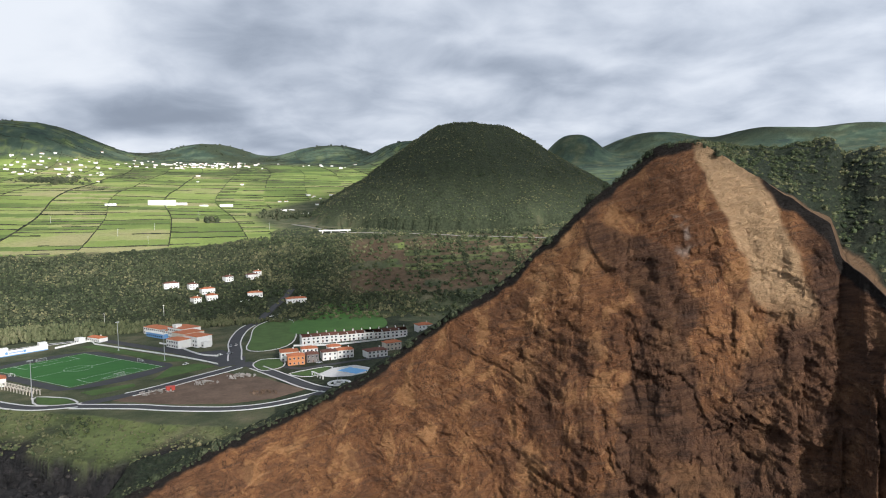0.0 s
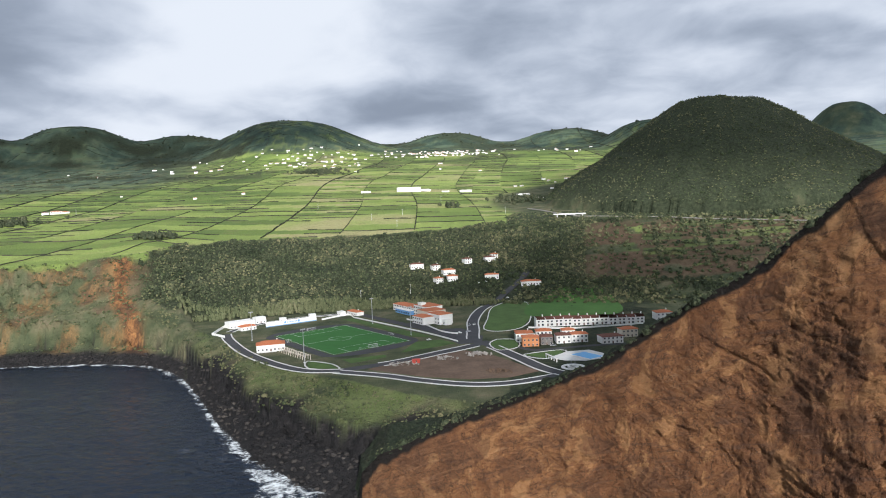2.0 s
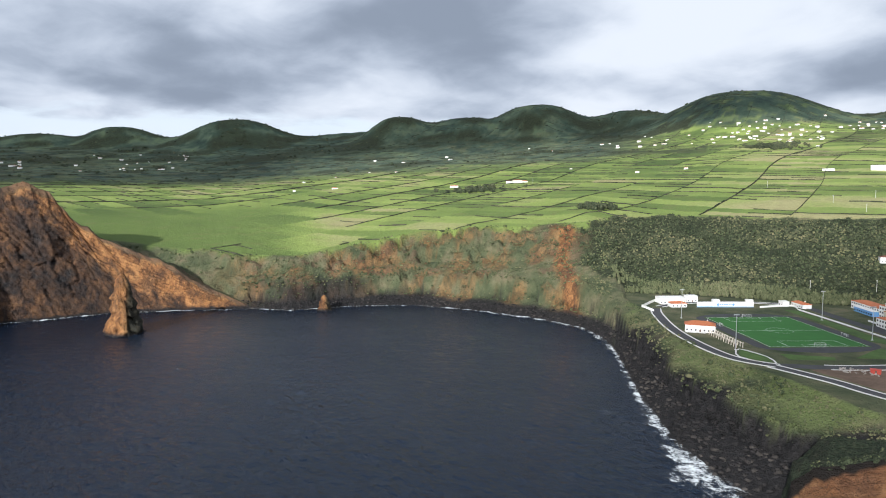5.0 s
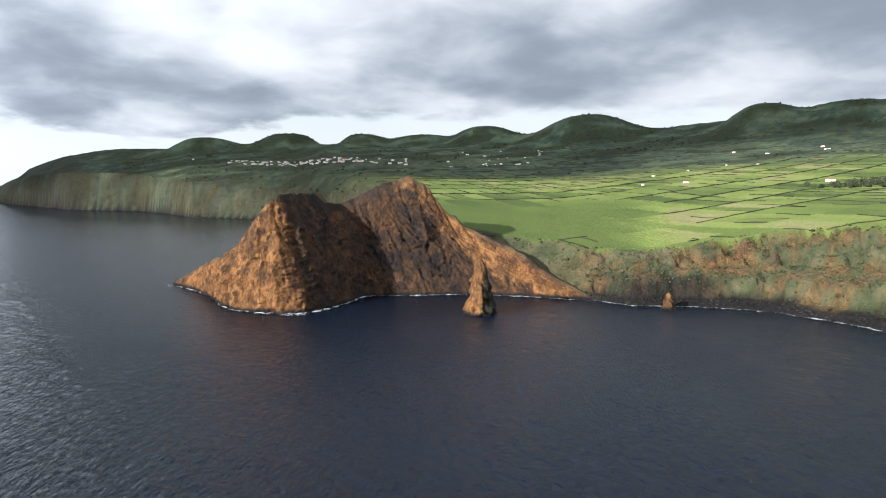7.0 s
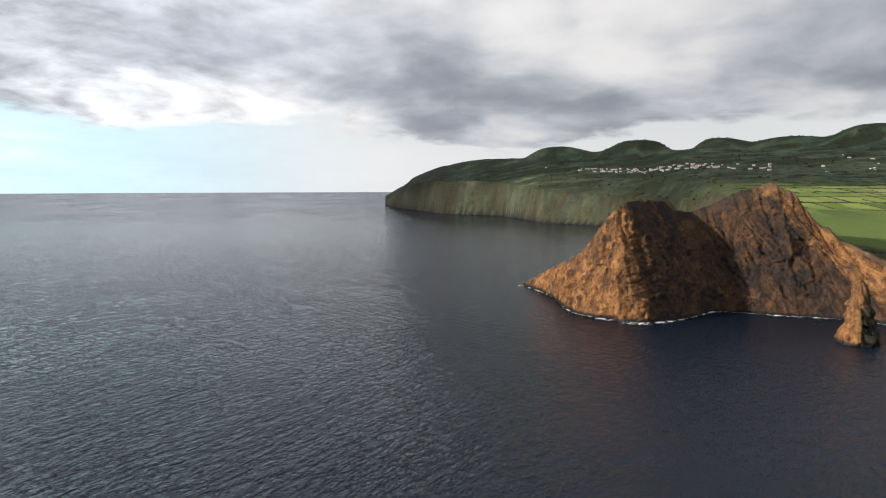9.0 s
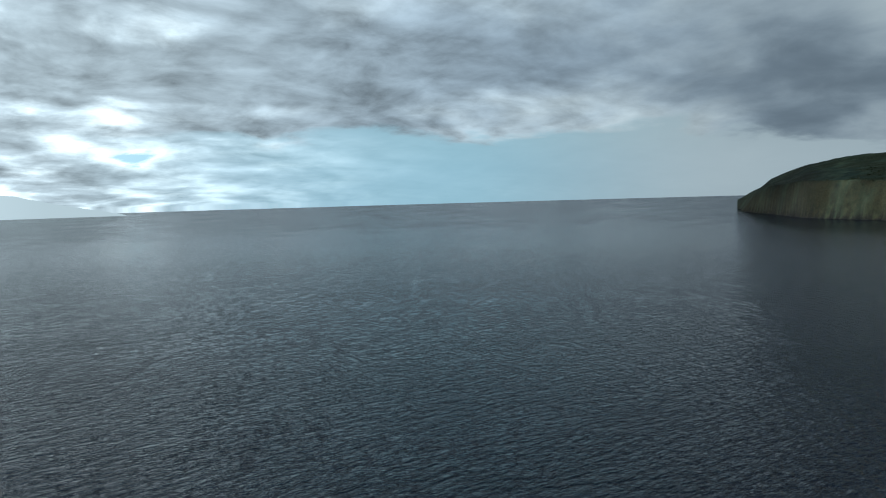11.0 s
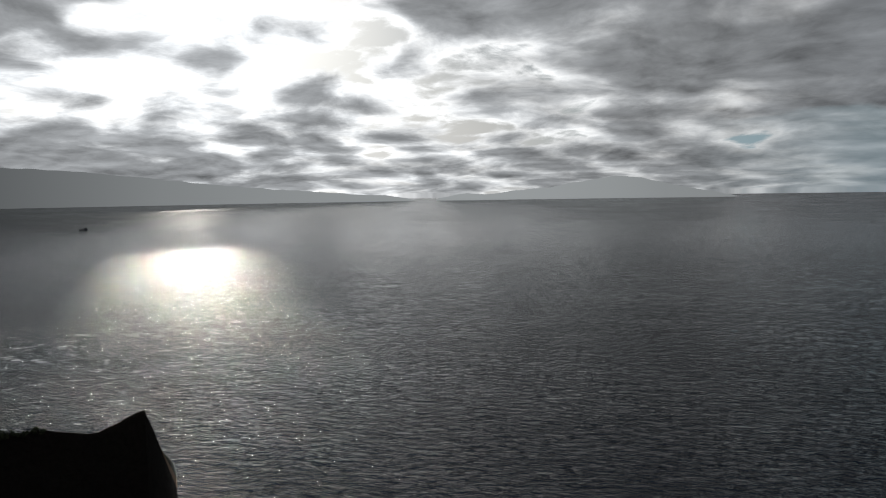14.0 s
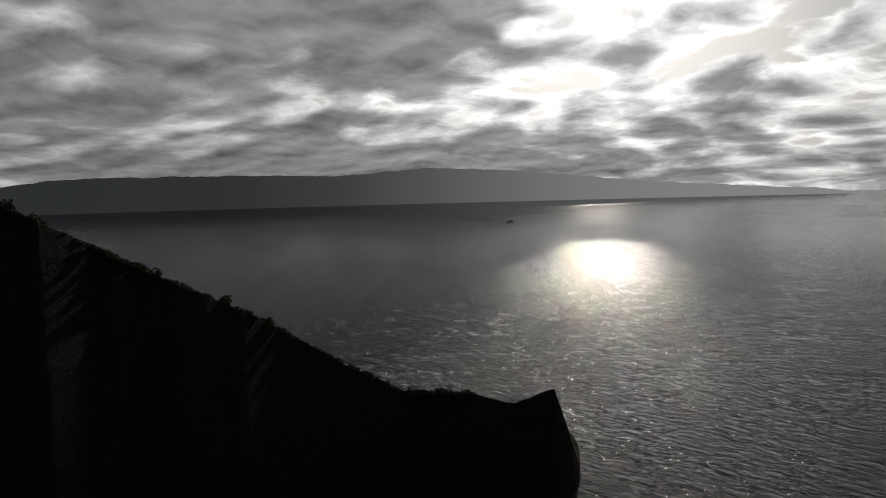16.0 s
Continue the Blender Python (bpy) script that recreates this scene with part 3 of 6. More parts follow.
def cover(az, d, z, slope):
    """Shares of land cover."""
    x, y = -d * np.sin(np.radians(az)), d * np.cos(np.radians(az))
    n1, n2 = fbm(x / 120, y / 120, 4, 11), fbm(x / 35, y / 35, 4, 23)
    table = COAST + BEHIND
    w, s, t = (column(table, k, az) for k in (1, 2, 4))
    cape = az > 92
    capeward = ease(az, 85, 94)
    top = t + (column(CAPE, 1, az) + 140 - t) * ease(az, 88, 95)
    open_land = ease(d - top + 40 * (n2 - 0.5), -8, 6)
    hill = ease(330 + 40 * (n1 - 0.5) - np.hypot(x - 25, y - 1360), -20, 20)
    gully = ease(n1 + 0.5 * ease(az, 17.5, 14) * ease(d, 1150, 1000) - 0.2 * ease(az, 14, 18), 0.55, 0.62) * ease(d, 1400, 1150) * ease(az, 19, 16)
    far_wood = ease(n1, 0.60, 0.66) * ease(d, 1700, 2300) * np.where(az > 36, 1.0, 0.35)
    hills = ease(d, 2600, 3000) * ease(n1, 0.42, 0.55)
    wood = np.clip(np.maximum.reduce([(1 - open_land) * (d > s + 2) * (az < 46) * (d > 700), hill, gully, far_wood, hills * 0.8]), 0, 1)
    field = open_land * (1 - wood)
    waste = ease(d, 1850, 2300) * np.maximum(ease(az, 37, 44), ease(az, 3, -3))
    field = field * (1 - waste * (0.35 + 0.6 * ease(n2, 0.40, 0.55)))
    # far slopes that take the haze-coloured tone
    hazed_moor = np.maximum(ease(d, 2450, 2750), np.maximum(ease(d, 1750, 2150) * ease(az, 40, 46), ease(d, 1500, 1750) * ease(az, 3, -2)) * 0.95)
    hazed_moor = np.maximum(hazed_moor, ease(np.degrees(np.arctan2(z - EYE, d)), 4.5, 5.0) * (d > 1900))
    hazed_moor = hazed_moor * (1 - 0.6 * ease(n2, 0.55, 0.62) * ease(d, 3300, 2700)) * (1 - hill)
    # more wood and less field darken the cape for its shade and haze
    wood = np.maximum(wood, capeward * 0.55 * ease(n1, 0.35, 0.5))
    field = field * (1 - 0.55 * capeward)
    bay = ease(az, 42, 43) * ease(az, 78, 71)
    n3 = fbm(x / 13, y / 13, 4, 29, 0.6)
    bare = ease(0.55 * n2 + 0.45 * n3 + 0.35 * (n1 - 0.5), 0.46, 0.56) * (1 - open_land) * bay * ease(az, 44, 48) * 0.6
    gash = ease(np.abs(az - 46.4 - 0.012 * (d - 700) / 2 + 1.2 * (n2 - 0.5)), 1.0, 0.35) * (d < t - 4) * (d > w) * bay
    tuff = np.maximum(bare * 0.8, gash)
    cliff = np.where(cape, (1 - open_land) * 0.10, 0)
    tuff = np.maximum(tuff, cliff)
    lava = bay * ease(z + 8 * (n2 - 0.5), 12, 7) + np.where((az <= 42.5) & (az > 10), ease(z + 12 * (n2 - 0.5), 25, 18) * (d < s), 0)
    lava = np.maximum(lava, ease(z, 3.0, 1.2))
    lava = np.maximum(lava, 0.85 * ease(az, 62, 65) * ease(az, 73, 70) * ease(z + 26 * (n2 - 0.5) + 14 * (n1 - 0.5), 34, 22) * (1 - open_land))
    lava = np.maximum(lava, np.where(cape, (1 - open_land) * (0.10 + 0.35 * n2), 0))
    soil = ease(n1 * 0.5 + n2 * 0.5, 0.44, 0.50) * ease(az, 11, 8) * ease(az, -8, -4) * ease(d, 760, 800) * ease(d, 1010, 960) * 0.9
    soil = np.maximum(soil, ease(0.5 * n1 + 0.5 * fbm(x / 17, y / 17, 4, 37, 0.6), 0.50, 0.58) * (1 - open_land) * bay * ease(az, 44, 47) * 0.75)
    # no field and a lava share paint the cape's tip as dark as shade
    field = np.where(az > 111, 0, field)
    lava = np.maximum(lava, 0.55 * ease(az, 112, 115))
    hazed_moor = hazed_moor * (1 - 0.6 * ease(az, 78, 88) * ease(n2, 0.42, 0.54) * ease(d, 3900, 3300))
    wood = wood * (1 - soil) * (1 - 0.8 * ease(az, 9, 6) * ease(d, 1010, 980) * ease(n2, 0.62, 0.50))
    field = field * (1 - hazed_moor) * ease(np.hypot(x - 25, y - 1360), 400, 450)
    bank = ease(az, 8, 11) * ease(az, 42.5, 41.5) * (d < s) * ease(z + 10 * (n2 - 0.5), 17, 22)
    field = np.maximum(field, 0.30 * bank * ease(n2, 0.36, 0.5))
    plot_u, plot_v = np.floor((x + 0.3 * y) / 46), np.floor((y - 0.3 * x) / 34)
    soil = soil * ease(lattice(plot_u, plot_v, 19), 0.30, 0.36)
    field = np.maximum(field, ease(az, 7, 5) * ease(az, -9, -6) * ease(d, 790, 810) * ease(d, 985, 960) * (1 - soil) * ease(n2, 0.42, 0.5) * 0.8)
    wood = wood * (1 - field * (d < 1000))
    pu, pv = (x + 0.12 * y) / 62 + 0.2, (y - 0.05 * x) / 27
    plot = ease(az, 5.2, 4.2) * ease(az, -8, -6) * ease(d, 815, 825) * ease(d, 985, 975)
    hedge = np.maximum(ease(np.abs(pu - np.round(pu)) * 62, 3.4, 1.6), ease(np.abs(pv - np.round(pv)) * 27, 2.6, 1.2) * 0.8)
    brown = lattice(np.floor(pu + 0.5), np.floor(pv + 0.5), 27) < 0.66
    soil = np.where(plot > 0.5, np.where(brown, 0.85, 0.1) * (1 - hedge), soil)
    field = np.where(plot > 0.5, np.where(brown, 0.1, 0.55) * (1 - hedge), field)
    wood = np.where(plot > 0.5, hedge * 0.9, wood)
    iu, iv, _, _ = parcels(x, y)
    tone = 0.75 * lattice(iu, iv, 31) + 0.30 * n2 + 0.75 * fbm(x / 240, y / 240, 2, 33) - 0.40
    lush = ease(az, 66, 74) * ease(d, 1350, 1150)
    tone = tone * (1 - lush) + (0.10 + 0.25 * n1) * lush
    return {"field": field, "wood": wood, "tuff": np.clip(tuff, 0, 1), "lava": np.clip(lava, 0, 1), "soil": soil, "tone": tone, "hazed_moor": np.clip(hazed_moor, 0, 1)}


def make_land():
    az = np.arange(119.5, -60.0, -0.2)
    d = np.concatenate([np.geomspace(262, 1120, 310), np.geomspace(1132, 7600, 190)])
    A, D = np.meshgrid(az, d)
    z, slope = relief(A, D)
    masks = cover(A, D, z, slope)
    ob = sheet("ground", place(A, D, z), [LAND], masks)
    tagged(ob, "green volcanic island land with pastures, scrub and orange sea cliffs", "terrain", kind="structure")


def waves(x, y, cell, out):
    """Wind sea: many crossing wave trains; those too short for the mesh are left out."""
    rng = np.random.default_rng(12)
    warp = 5 * fbm(x / 45, y / 45, 2, 15)
    gust = 0.55 + 0.9 * fbm(x / 130, y / 130, 3, 19)
    h = 0 * x
    for k in range(34):
        long = 3.0 * 1.085**k
        a = radians(118 + rng.normal(0, 34))
        phase = (x * math.cos(a) + y * math.sin(a)) * 2 * math.pi / long + rng.uniform(0, 6.28) + warp * rng.uniform(0.6, 1.4)
        crest = 1 - 2 * np.abs(np.sin(phase / 2)) ** 1.3
        h = h + 0.0050 * long * crest * ease(long / cell, 2.0, 3.4) * min(1, (9 / long) ** 1.3)
    return h * gust


def make_sea():
    az = np.arange(28, 262, 0.25)
    d = np.concatenate([np.geomspace(285, 2600, 430), np.geomspace(2625, 20800, 45)])
    A, D = np.meshgrid(az, d)
    x, y = -D * np.sin(np.radians(A)), D * np.cos(np.radians(A))
    z = waves(x, y, D * radians(0.25), D) * ease(D, 2900, 1500)
    ob = sheet("sea", place(A, D, z), [SEA])
    tagged(ob, "dark blue ocean with small wind waves", "water", kind="structure")
    # the rest of the sheet: under the craft and behind the land
    az = np.linspace(-98, 28, 43)
    A, D = np.meshgrid(az, np.concatenate([[285.0], np.geomspace(300, 20800, 40)]))
    tagged(sheet("sea", place(A, D, 0 * D), [SEA]), "dark blue ocean behind the island", "water", kind="structure")
    A, D = np.meshgrid(np.linspace(0, 360, 121), np.array([0.01, 60, 150, 285]))
    tagged(sheet("sea", place(A, D, 0 * D), [SEA]), "dark blue water below the crater wall", "water", kind="structure")


# the near crater's rim: heading, distance, height
RIM = [
    (-146, 322, 2), (-144.6, 321, 30), (-143.9, 320, 42), (-140.5, 315, 36), (-136.6, 310, 43), (-131.2, 300, 47), (-125.6, 285, 67), (-117.9, 260, 95),
    (-108.6, 240, 119), (-101.6, 232, 136), (-90, 235, 145), (-70, 240, 130), (-48, 238, 108), (-36, 236, 103), (-32, 238, 106), (-30.5, 246, 112),
    (-29.0, 256, 118), (-28.3, 262, 129), (-23, 276, 147), (-19.2, 284, 161), (-16.2, 286, 160), (-13.3, 286, 149), (-8.7, 286, 129), (-4, 290, 107),
    (2.9, 295, 84), (8.5, 300, 63), (15.4, 304, 46), (18.6, 304, 40.5), (22.5, 303, 32), (25, 302, 27), (27.5, 301, 21.5), (29.0, 300, 15), (29.4, 299, 4), (30, 298, -6),
]


def make_crater():
    az = np.concatenate([np.arange(-146, -100, 0.3), np.arange(-100, -34, 1.0), np.arange(-34, 30.01, 0.09)])
    s = np.linspace(0, 1, 215)
    o = np.linspace(0, 1, 70)[1:]
    rc, zc = column(RIM, 1, az), column(RIM, 2, az)
    arc = np.cumsum(np.r_[0, np.diff(np.radians(az))]) * 280
    rc = rc + (fbm(arc / 30, arc * 0, 3, 61) - 0.5) * 8
    zc = zc + (fbm(arc / 11, arc * 0, 4, 67, 0.6) - 0.5) * 3.2 * ease(zc, 5, 25)
    deep = 26 + 0.38 * np.maximum(zc, 0)
    D1 = rc - deep * (1 - s[:, None] ** 1.25)
    Z1 = -5 + (zc + 5) * s[:, None]
    U, V = np.broadcast_to(arc, Z1.shape), Z1
    gul = np.abs(fbm((U - 0.55 * V) / 44, (V + 0.3 * U) / 90, 3, 71, 0.5) - 0.5) * 2
    warp = 7 * (fbm(U / 22, V / 22, 3, 72) - 0.5)
    bed = (V - 0.26 * U + warp) / 6.5
    ledge = (bed - np.floor(bed)) ** 0.6 * ease(fbm(U / 26, V / 18, 3, 74), 0.42, 0.6)
    fine_bed = (V - 0.30 * U + 0.6 * warp) / 2.1
    ledge = 1.6 * ledge + 0.6 * (fine_bed - np.floor(fine_bed)) * ease(fbm(U / 15, V / 11, 3, 75), 0.40, 0.6)
    wu, wv = U + 4 * (fbm(U / 12, V / 12, 3, 76) - 0.5), V + 4 * (fbm(U / 12, V / 12, 3, 78) - 0.5)
    rock = (1.8 + 1.6 * ease(az, -10, -16)) * facets((wu - 0.4 * wv) / 21, (wv + 0.3 * wu) / 30, 161) + 1.8 * facets((wu + 0.3 * wv) / 8.5, (wv - 0.26 * wu) / 7, 171) + 0.8 * facets(wu / 3.4, (wv - 0.26 * wu) / 2.4, 181)
    flute = ease(az, -27.5, -29.5) * ease(az, -70, -55)
    rock = rock + 6 * flute * facets(wu / 5.5, wv / 40, 191)
    lumps = fbm(U / 9, V / 9, 5, 79, 0.62) - 0.5
    keep = np.sin(np.pi * np.clip(s, 0, 1))[:, None] ** 0.5 * (1 - 0.95 * ease(az, -60, -82))
    tiny = fbm(U / 2.6, V / 2.2, 3, 80, 0.6) - 0.5
    D1 = D1 + keep * (7 * (0.45 - gul) + rock * np.where((np.abs(az + 24) < 3.2) & (V > 100), 0.25, 0.62) - 1.5 * ledge + 1.6 * lumps + 1.3 * tiny)
    # outer side
    wide = np.interp(az, [-146, -100, -60, -34, -17, -12, 10, 30], [120, 200, 200, 210, 200, 120, 70, 25])
    D2 = rc + o[:, None] * wide
    back = np.interp(az, [-146, -110, -60, -36, -31, -25, -19, -14, -8, 30], [0, 0, 30, 62, 50, 24, 8, 0, 0, 0])
    crest_to = zc + back * ease(o, 0, 0.55)[:, None]
    lo = np.minimum(zc, 24)
    falls = np.maximum(ease(az, -17, -11), ease(az, -92, -104))
    lo = np.where(az < -90, np.minimum(zc, -6), lo)
    fall = np.where(az < -90, np.clip(o[:, None] * 1.6, 0, 1), ease(o, 0.02, 1.0)[:, None])
    Z2 = crest_to - (crest_to - lo) * fall * falls - (crest_to - 5) * ease(o, 0.55, 1.0)[:, None] * (1 - falls)
    x2, y2 = -D2 * np.sin(np.radians(az)), D2 * np.cos(np.radians(az))
    Z2 = Z2 + (fbm(x2 / 12, y2 / 12, 5, 83, 0.6) - 0.5) * (5 + 5 * ease(az, 0, 12)) * ease(o, 0, 0.1)[:, None]
    D, Z = np.concatenate([D1, D2]), np.concatenate([Z1, Z2])
    A = np.broadcast_to(az, D.shape)
    inner = np.concatenate([np.ones(len(s)), np.zeros(len(o))])[:, None]
    below = np.concatenate([(zc - Z1), 0 * Z2])
    Ufull = np.broadcast_to(arc, D.shape)
    n1, n2 = fbm(Ufull / 40, Z / 40, 4, 87), fbm(Ufull / 9, Z / 9, 4, 89)
    cap_depth = np.interp(az, [-146, -30, -24, -18, -12, 0, 20, 28, 30], [3, 6, 4.5, 3.5, 4, 3, 2.5, 3, 8])
    cap = ease(below - cap_depth * (0.3 + 1.4 * n2), 1.0, -0.6)
    wob = (n1 - 0.5) * 5 + (n2 - 0.5) * 2.6
    # pale ochre rock, brightened in colour for the light it faces
    pale = ease(np.abs(A + 22.1 + (140 - Z) * 0.085 + 0.5 * wob), 2.0, 1.5) * ease(Z, 94, 108) * inner * 0.9
    ash = ease(np.hypot((A + 17.6 + (128 - Z) * 0.05) * 1.0, (Z - 125) / 9.5) + 0.35 * wob, 1.05, 0.75) * ease(n2, 0.42, 0.50) * inner * 0.6
    # darker beds with shade painted in: a slanting band, and all the wall's lower right
    left = np.interp(Z, [20, 32, 44, 68, 98, 110, 121, 130], [-5, -8.8, -12, -13.4, -15.2, -12.8, -9.7, -10])
    right = np.interp(Z, [20, 60, 69, 97, 120, 130], [-60, -40, -18.9, -19.2, -16.9, -12])
    band = ease(left - A + wob * 0.7, -0.3, 0.5) * ease(A - right + wob * 0.7, -0.3, 0.5)
    low = ease(np.interp(A, [-34, -28, -25.3, -22, -19, -17, 0], [135, 119, 101, 86, 66, 50, 20]) - Z + 4 * wob, -3, 8) * ease(A, -13, -16)
    deep = np.clip(np.maximum(band, low) * (0.50 + 0.6 * n2) + ease(n1, 0.60, 0.68) * 0.4, 0, 1) * inner * (1 - pale) * 0.95
    strip = (1 - inner) * ease(D - rc - 10 * n2, 16, 9) * ease(A, -20, -23)
    pale = np.maximum(pale, strip * 0.5)
    # inner wall seen against the sun: its shade is painted as dark cap
    backlit = ease(az, -80, -92) * 1.0
    scrub = np.maximum((1 - inner) * (1 - 0.35 * ease(n2, 0.5, 0.7)), backlit * inner * 0.0)
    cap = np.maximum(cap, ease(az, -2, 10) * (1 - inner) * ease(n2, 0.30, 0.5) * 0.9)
    cap = np.maximum(cap, backlit * inner * np.ones_like(D))
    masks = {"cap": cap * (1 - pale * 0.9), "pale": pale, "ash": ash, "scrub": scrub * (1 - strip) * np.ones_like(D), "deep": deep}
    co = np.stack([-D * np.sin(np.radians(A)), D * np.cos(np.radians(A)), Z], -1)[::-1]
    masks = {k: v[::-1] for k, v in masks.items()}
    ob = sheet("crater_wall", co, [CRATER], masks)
    tagged(ob, "steep brown and orange tuff wall of a broken crater", "cliff", kind="structure")


def make_headland():
    """The broken crater as a band of sections: sea foot, cliff face, crest and back slope."""
    rows = np.array(HEAD)
    foot = np.stack([-rows[:, 1] * np.sin(np.radians(rows[:, 0])), rows[:, 1] * np.cos(np.radians(rows[:, 0]))], -1)
    crest = np.stack([-rows[:, 3] * np.sin(np.radians(rows[:, 2])), rows[:, 3] * np.cos(np.radians(rows[:, 2])), rows[:, 4]], -1)
    run = np.r_[0, np.cumsum(np.hypot(*np.diff(foot, axis=0).T) + 0.4 * np.hypot(*np.diff(crest[:, :2], axis=0).T))]
    u = np.linspace(0, run[-1], 460)
    even = lambda v: np.convolve(np.pad(np.interp(u, run, v), 4, "edge"), np.ones(9) / 9, "valid")
    fx, fy = even(foot[:, 0]), even(foot[:, 1])
    cx, cy, cz = even(crest[:, 0]), even(crest[:, 1]), even(crest[:, 2])
    jag = (fbm(u / 16, u * 0, 4, 201, 0.6) - 0.5) * ease(cz, 5, 40)
    cz = cz + 9 * jag
    s = np.linspace(0, 1, 130)[:, None]
    h = s**1.18 * 0.94 + 0.06 * s
    X, Y, Z = fx + (cx - fx) * h, fy + (cy - fy) * h, -5 + (cz + 5) * s
    # sideways out of the cliff
    tx, ty = np.gradient(fx), np.gradient(fy)
    size = np.hypot(tx, ty)
    nx, ny = ty / size, -tx / size
    turn = np.sign(nx * (0 - fx) + ny * (0 - fy))
    even9 = lambda v: np.convolve(np.pad(v, 6, "edge"), np.ones(13) / 13, "valid")
    nx, ny = even9(nx * turn), even9(ny * turn)
    U = np.broadcast_to(u, Z.shape)
    wu, wv = U + 9 * (fbm(U / 22, Z / 22, 3, 203) - 0.5), Z + 9 * (fbm(U / 22, Z / 22, 3, 205) - 0.5)
    rib = np.abs(fbm(wu / 30, wv / 120, 4, 207, 0.55) - 0.5) * 2
    # beds run level through the seaward block and slant with the crest beyond it
    slant = ease(u, np.interp(11, np.arange(len(run)), run), np.interp(15, np.arange(len(run)), run))
    tilted = wv * (1 - slant) + (s * 130 + 0.10 * wu + 10 * (fbm(U / 40, Z / 30, 3, 223) - 0.5)) * slant
    bed = (tilted - 0.12 * wu * (1 - slant)) / 8.5
    ledge = (bed - np.floor(bed)) * ease(fbm(U / 30, Z / 24, 3, 209), 0.36, 0.55)
    rough = 13 * (0.34 - rib) * (1 - 0.75 * slant) + 3.6 * facets(wu / 17, tilted / 26, 211) + 2.2 * facets(wu / 8, tilted / 7, 213) + 3.2 * ledge + 3.0 * (fbm(U / 6, tilted / 4, 4, 215, 0.6) - 0.5)
    slope_part = ease(u, np.interp(15.5, np.arange(len(run)), run), np.interp(18, np.arange(len(run)), run))
    keep = np.sin(np.pi * np.clip(0.04 + 0.93 * s, 0, 1)) ** 0.5 * ease(cz, 2, 45) * (1 - 0.60 * slope_part)
    X, Y = X + nx * rough * keep, Y + ny * rough * keep
    # the back slope
    o = np.linspace(0, 1, 46)[1:, None]
    station = np.interp(u, run, np.arange(len(run)))
    wide = np.interp(station, [0, 6, 11, 13, 17, 23], [14, 190, 200, 230, 240, 90])
    low = np.interp(station, [0, 10, 12, 15, 17, 20, 23], [-8, -8, -8, 0, 30, 30, -8])
    away = np.stack([cx, cy]) / np.hypot(cx, cy)
    bx = np.interp(station, [0, 5, 11, 14, 23], [0.5, 0.5, 0.25, 0, 0])
    ax, ay = away[0] + bx * away[1], away[1] - bx * away[0]
    X2, Y2 = cx + ax * wide * o, cy + ay * wide * o
    flat = np.interp(station, [0, 6, 10, 12, 23], [0.02, 0.05, 0.10, 0.06, 0.02])
    fall = ease(o, flat, 1.0) ** np.interp(station, [0, 12, 16, 23], [0.75, 0.75, 0.9, 0.9])
    Z2 = cz + (low - cz) * fall + (fbm(X2 / 14, Y2 / 14, 5, 217, 0.6) - 0.5) * 8 * ease(o, 0, 0.2) * ease(cz, 3, 30)
    P = np.stack([np.concatenate([X, X2]), np.concatenate([Y, Y2]), np.concatenate([Z, Z2])], -1)
    face = np.concatenate([np.ones_like(Z), np.zeros_like(Z2)])
    Uf, Zf = np.broadcast_to(u, face.shape), P[..., 2]
    n1, n2 = fbm(Uf / 45, Zf / 40, 4, 219), fbm(Uf / 12, Zf / 9, 4, 221, 0.6)
    below = np.concatenate([cz - Z, 0 * Z2])
    cap = ease(below - np.interp(station, [0, 6, 10, 14, 17, 23], [2, 1, 9, 8, 5, 6]) * (0.4 + 1.2 * n2), 3, -2)
    # dark rock of the recess, with its shade painted in
    edge = 14.4 + 5.0 * np.clip((cz - Zf) / np.maximum(cz, 20), 0, 1) + 3.0 * (n2 - 0.5)
    inner = ease(station + 1.5 * (n2 - 0.5), 6.6, 8.2) * ease(station - edge, 0.7, -0.7)
    shaded_rock = inner * (0.78 + 0.5 * (n1 - 0.5) + 0.5 * (n2 - 0.5))
    lava = np.maximum.reduce([ease(Zf + 5 * (n2 - 0.5), 5.5, 1.5), shaded_rock * face, ease(n1 * 0.5 + n2 * 0.5, 0.54, 0.62) * 0.45 * face])
    tuff = face * (1 - 0.8 * cap) + (1 - face) * 0.10
    zero = 0 * tuff
    masks = {"tuff": tuff, "lava": lava, "field": zero, "wood": (1 - face) * 0.35 * ease(n2, 0.4, 0.6), "soil": np.maximum(cap * face, (1 - face) * ease(n1, 0.45, 0.6) * 0.5), "tone": zero, "hazed_moor": zero}
    ob = sheet("headland", P, [LAND], masks)
    tagged(ob, "orange and dark tuff headland, half of an old sea crater", "headland", kind="structure")


make_sea()
make_land()
make_crater()
make_headland()

# ---- coast details, islands, added cloud layer ----


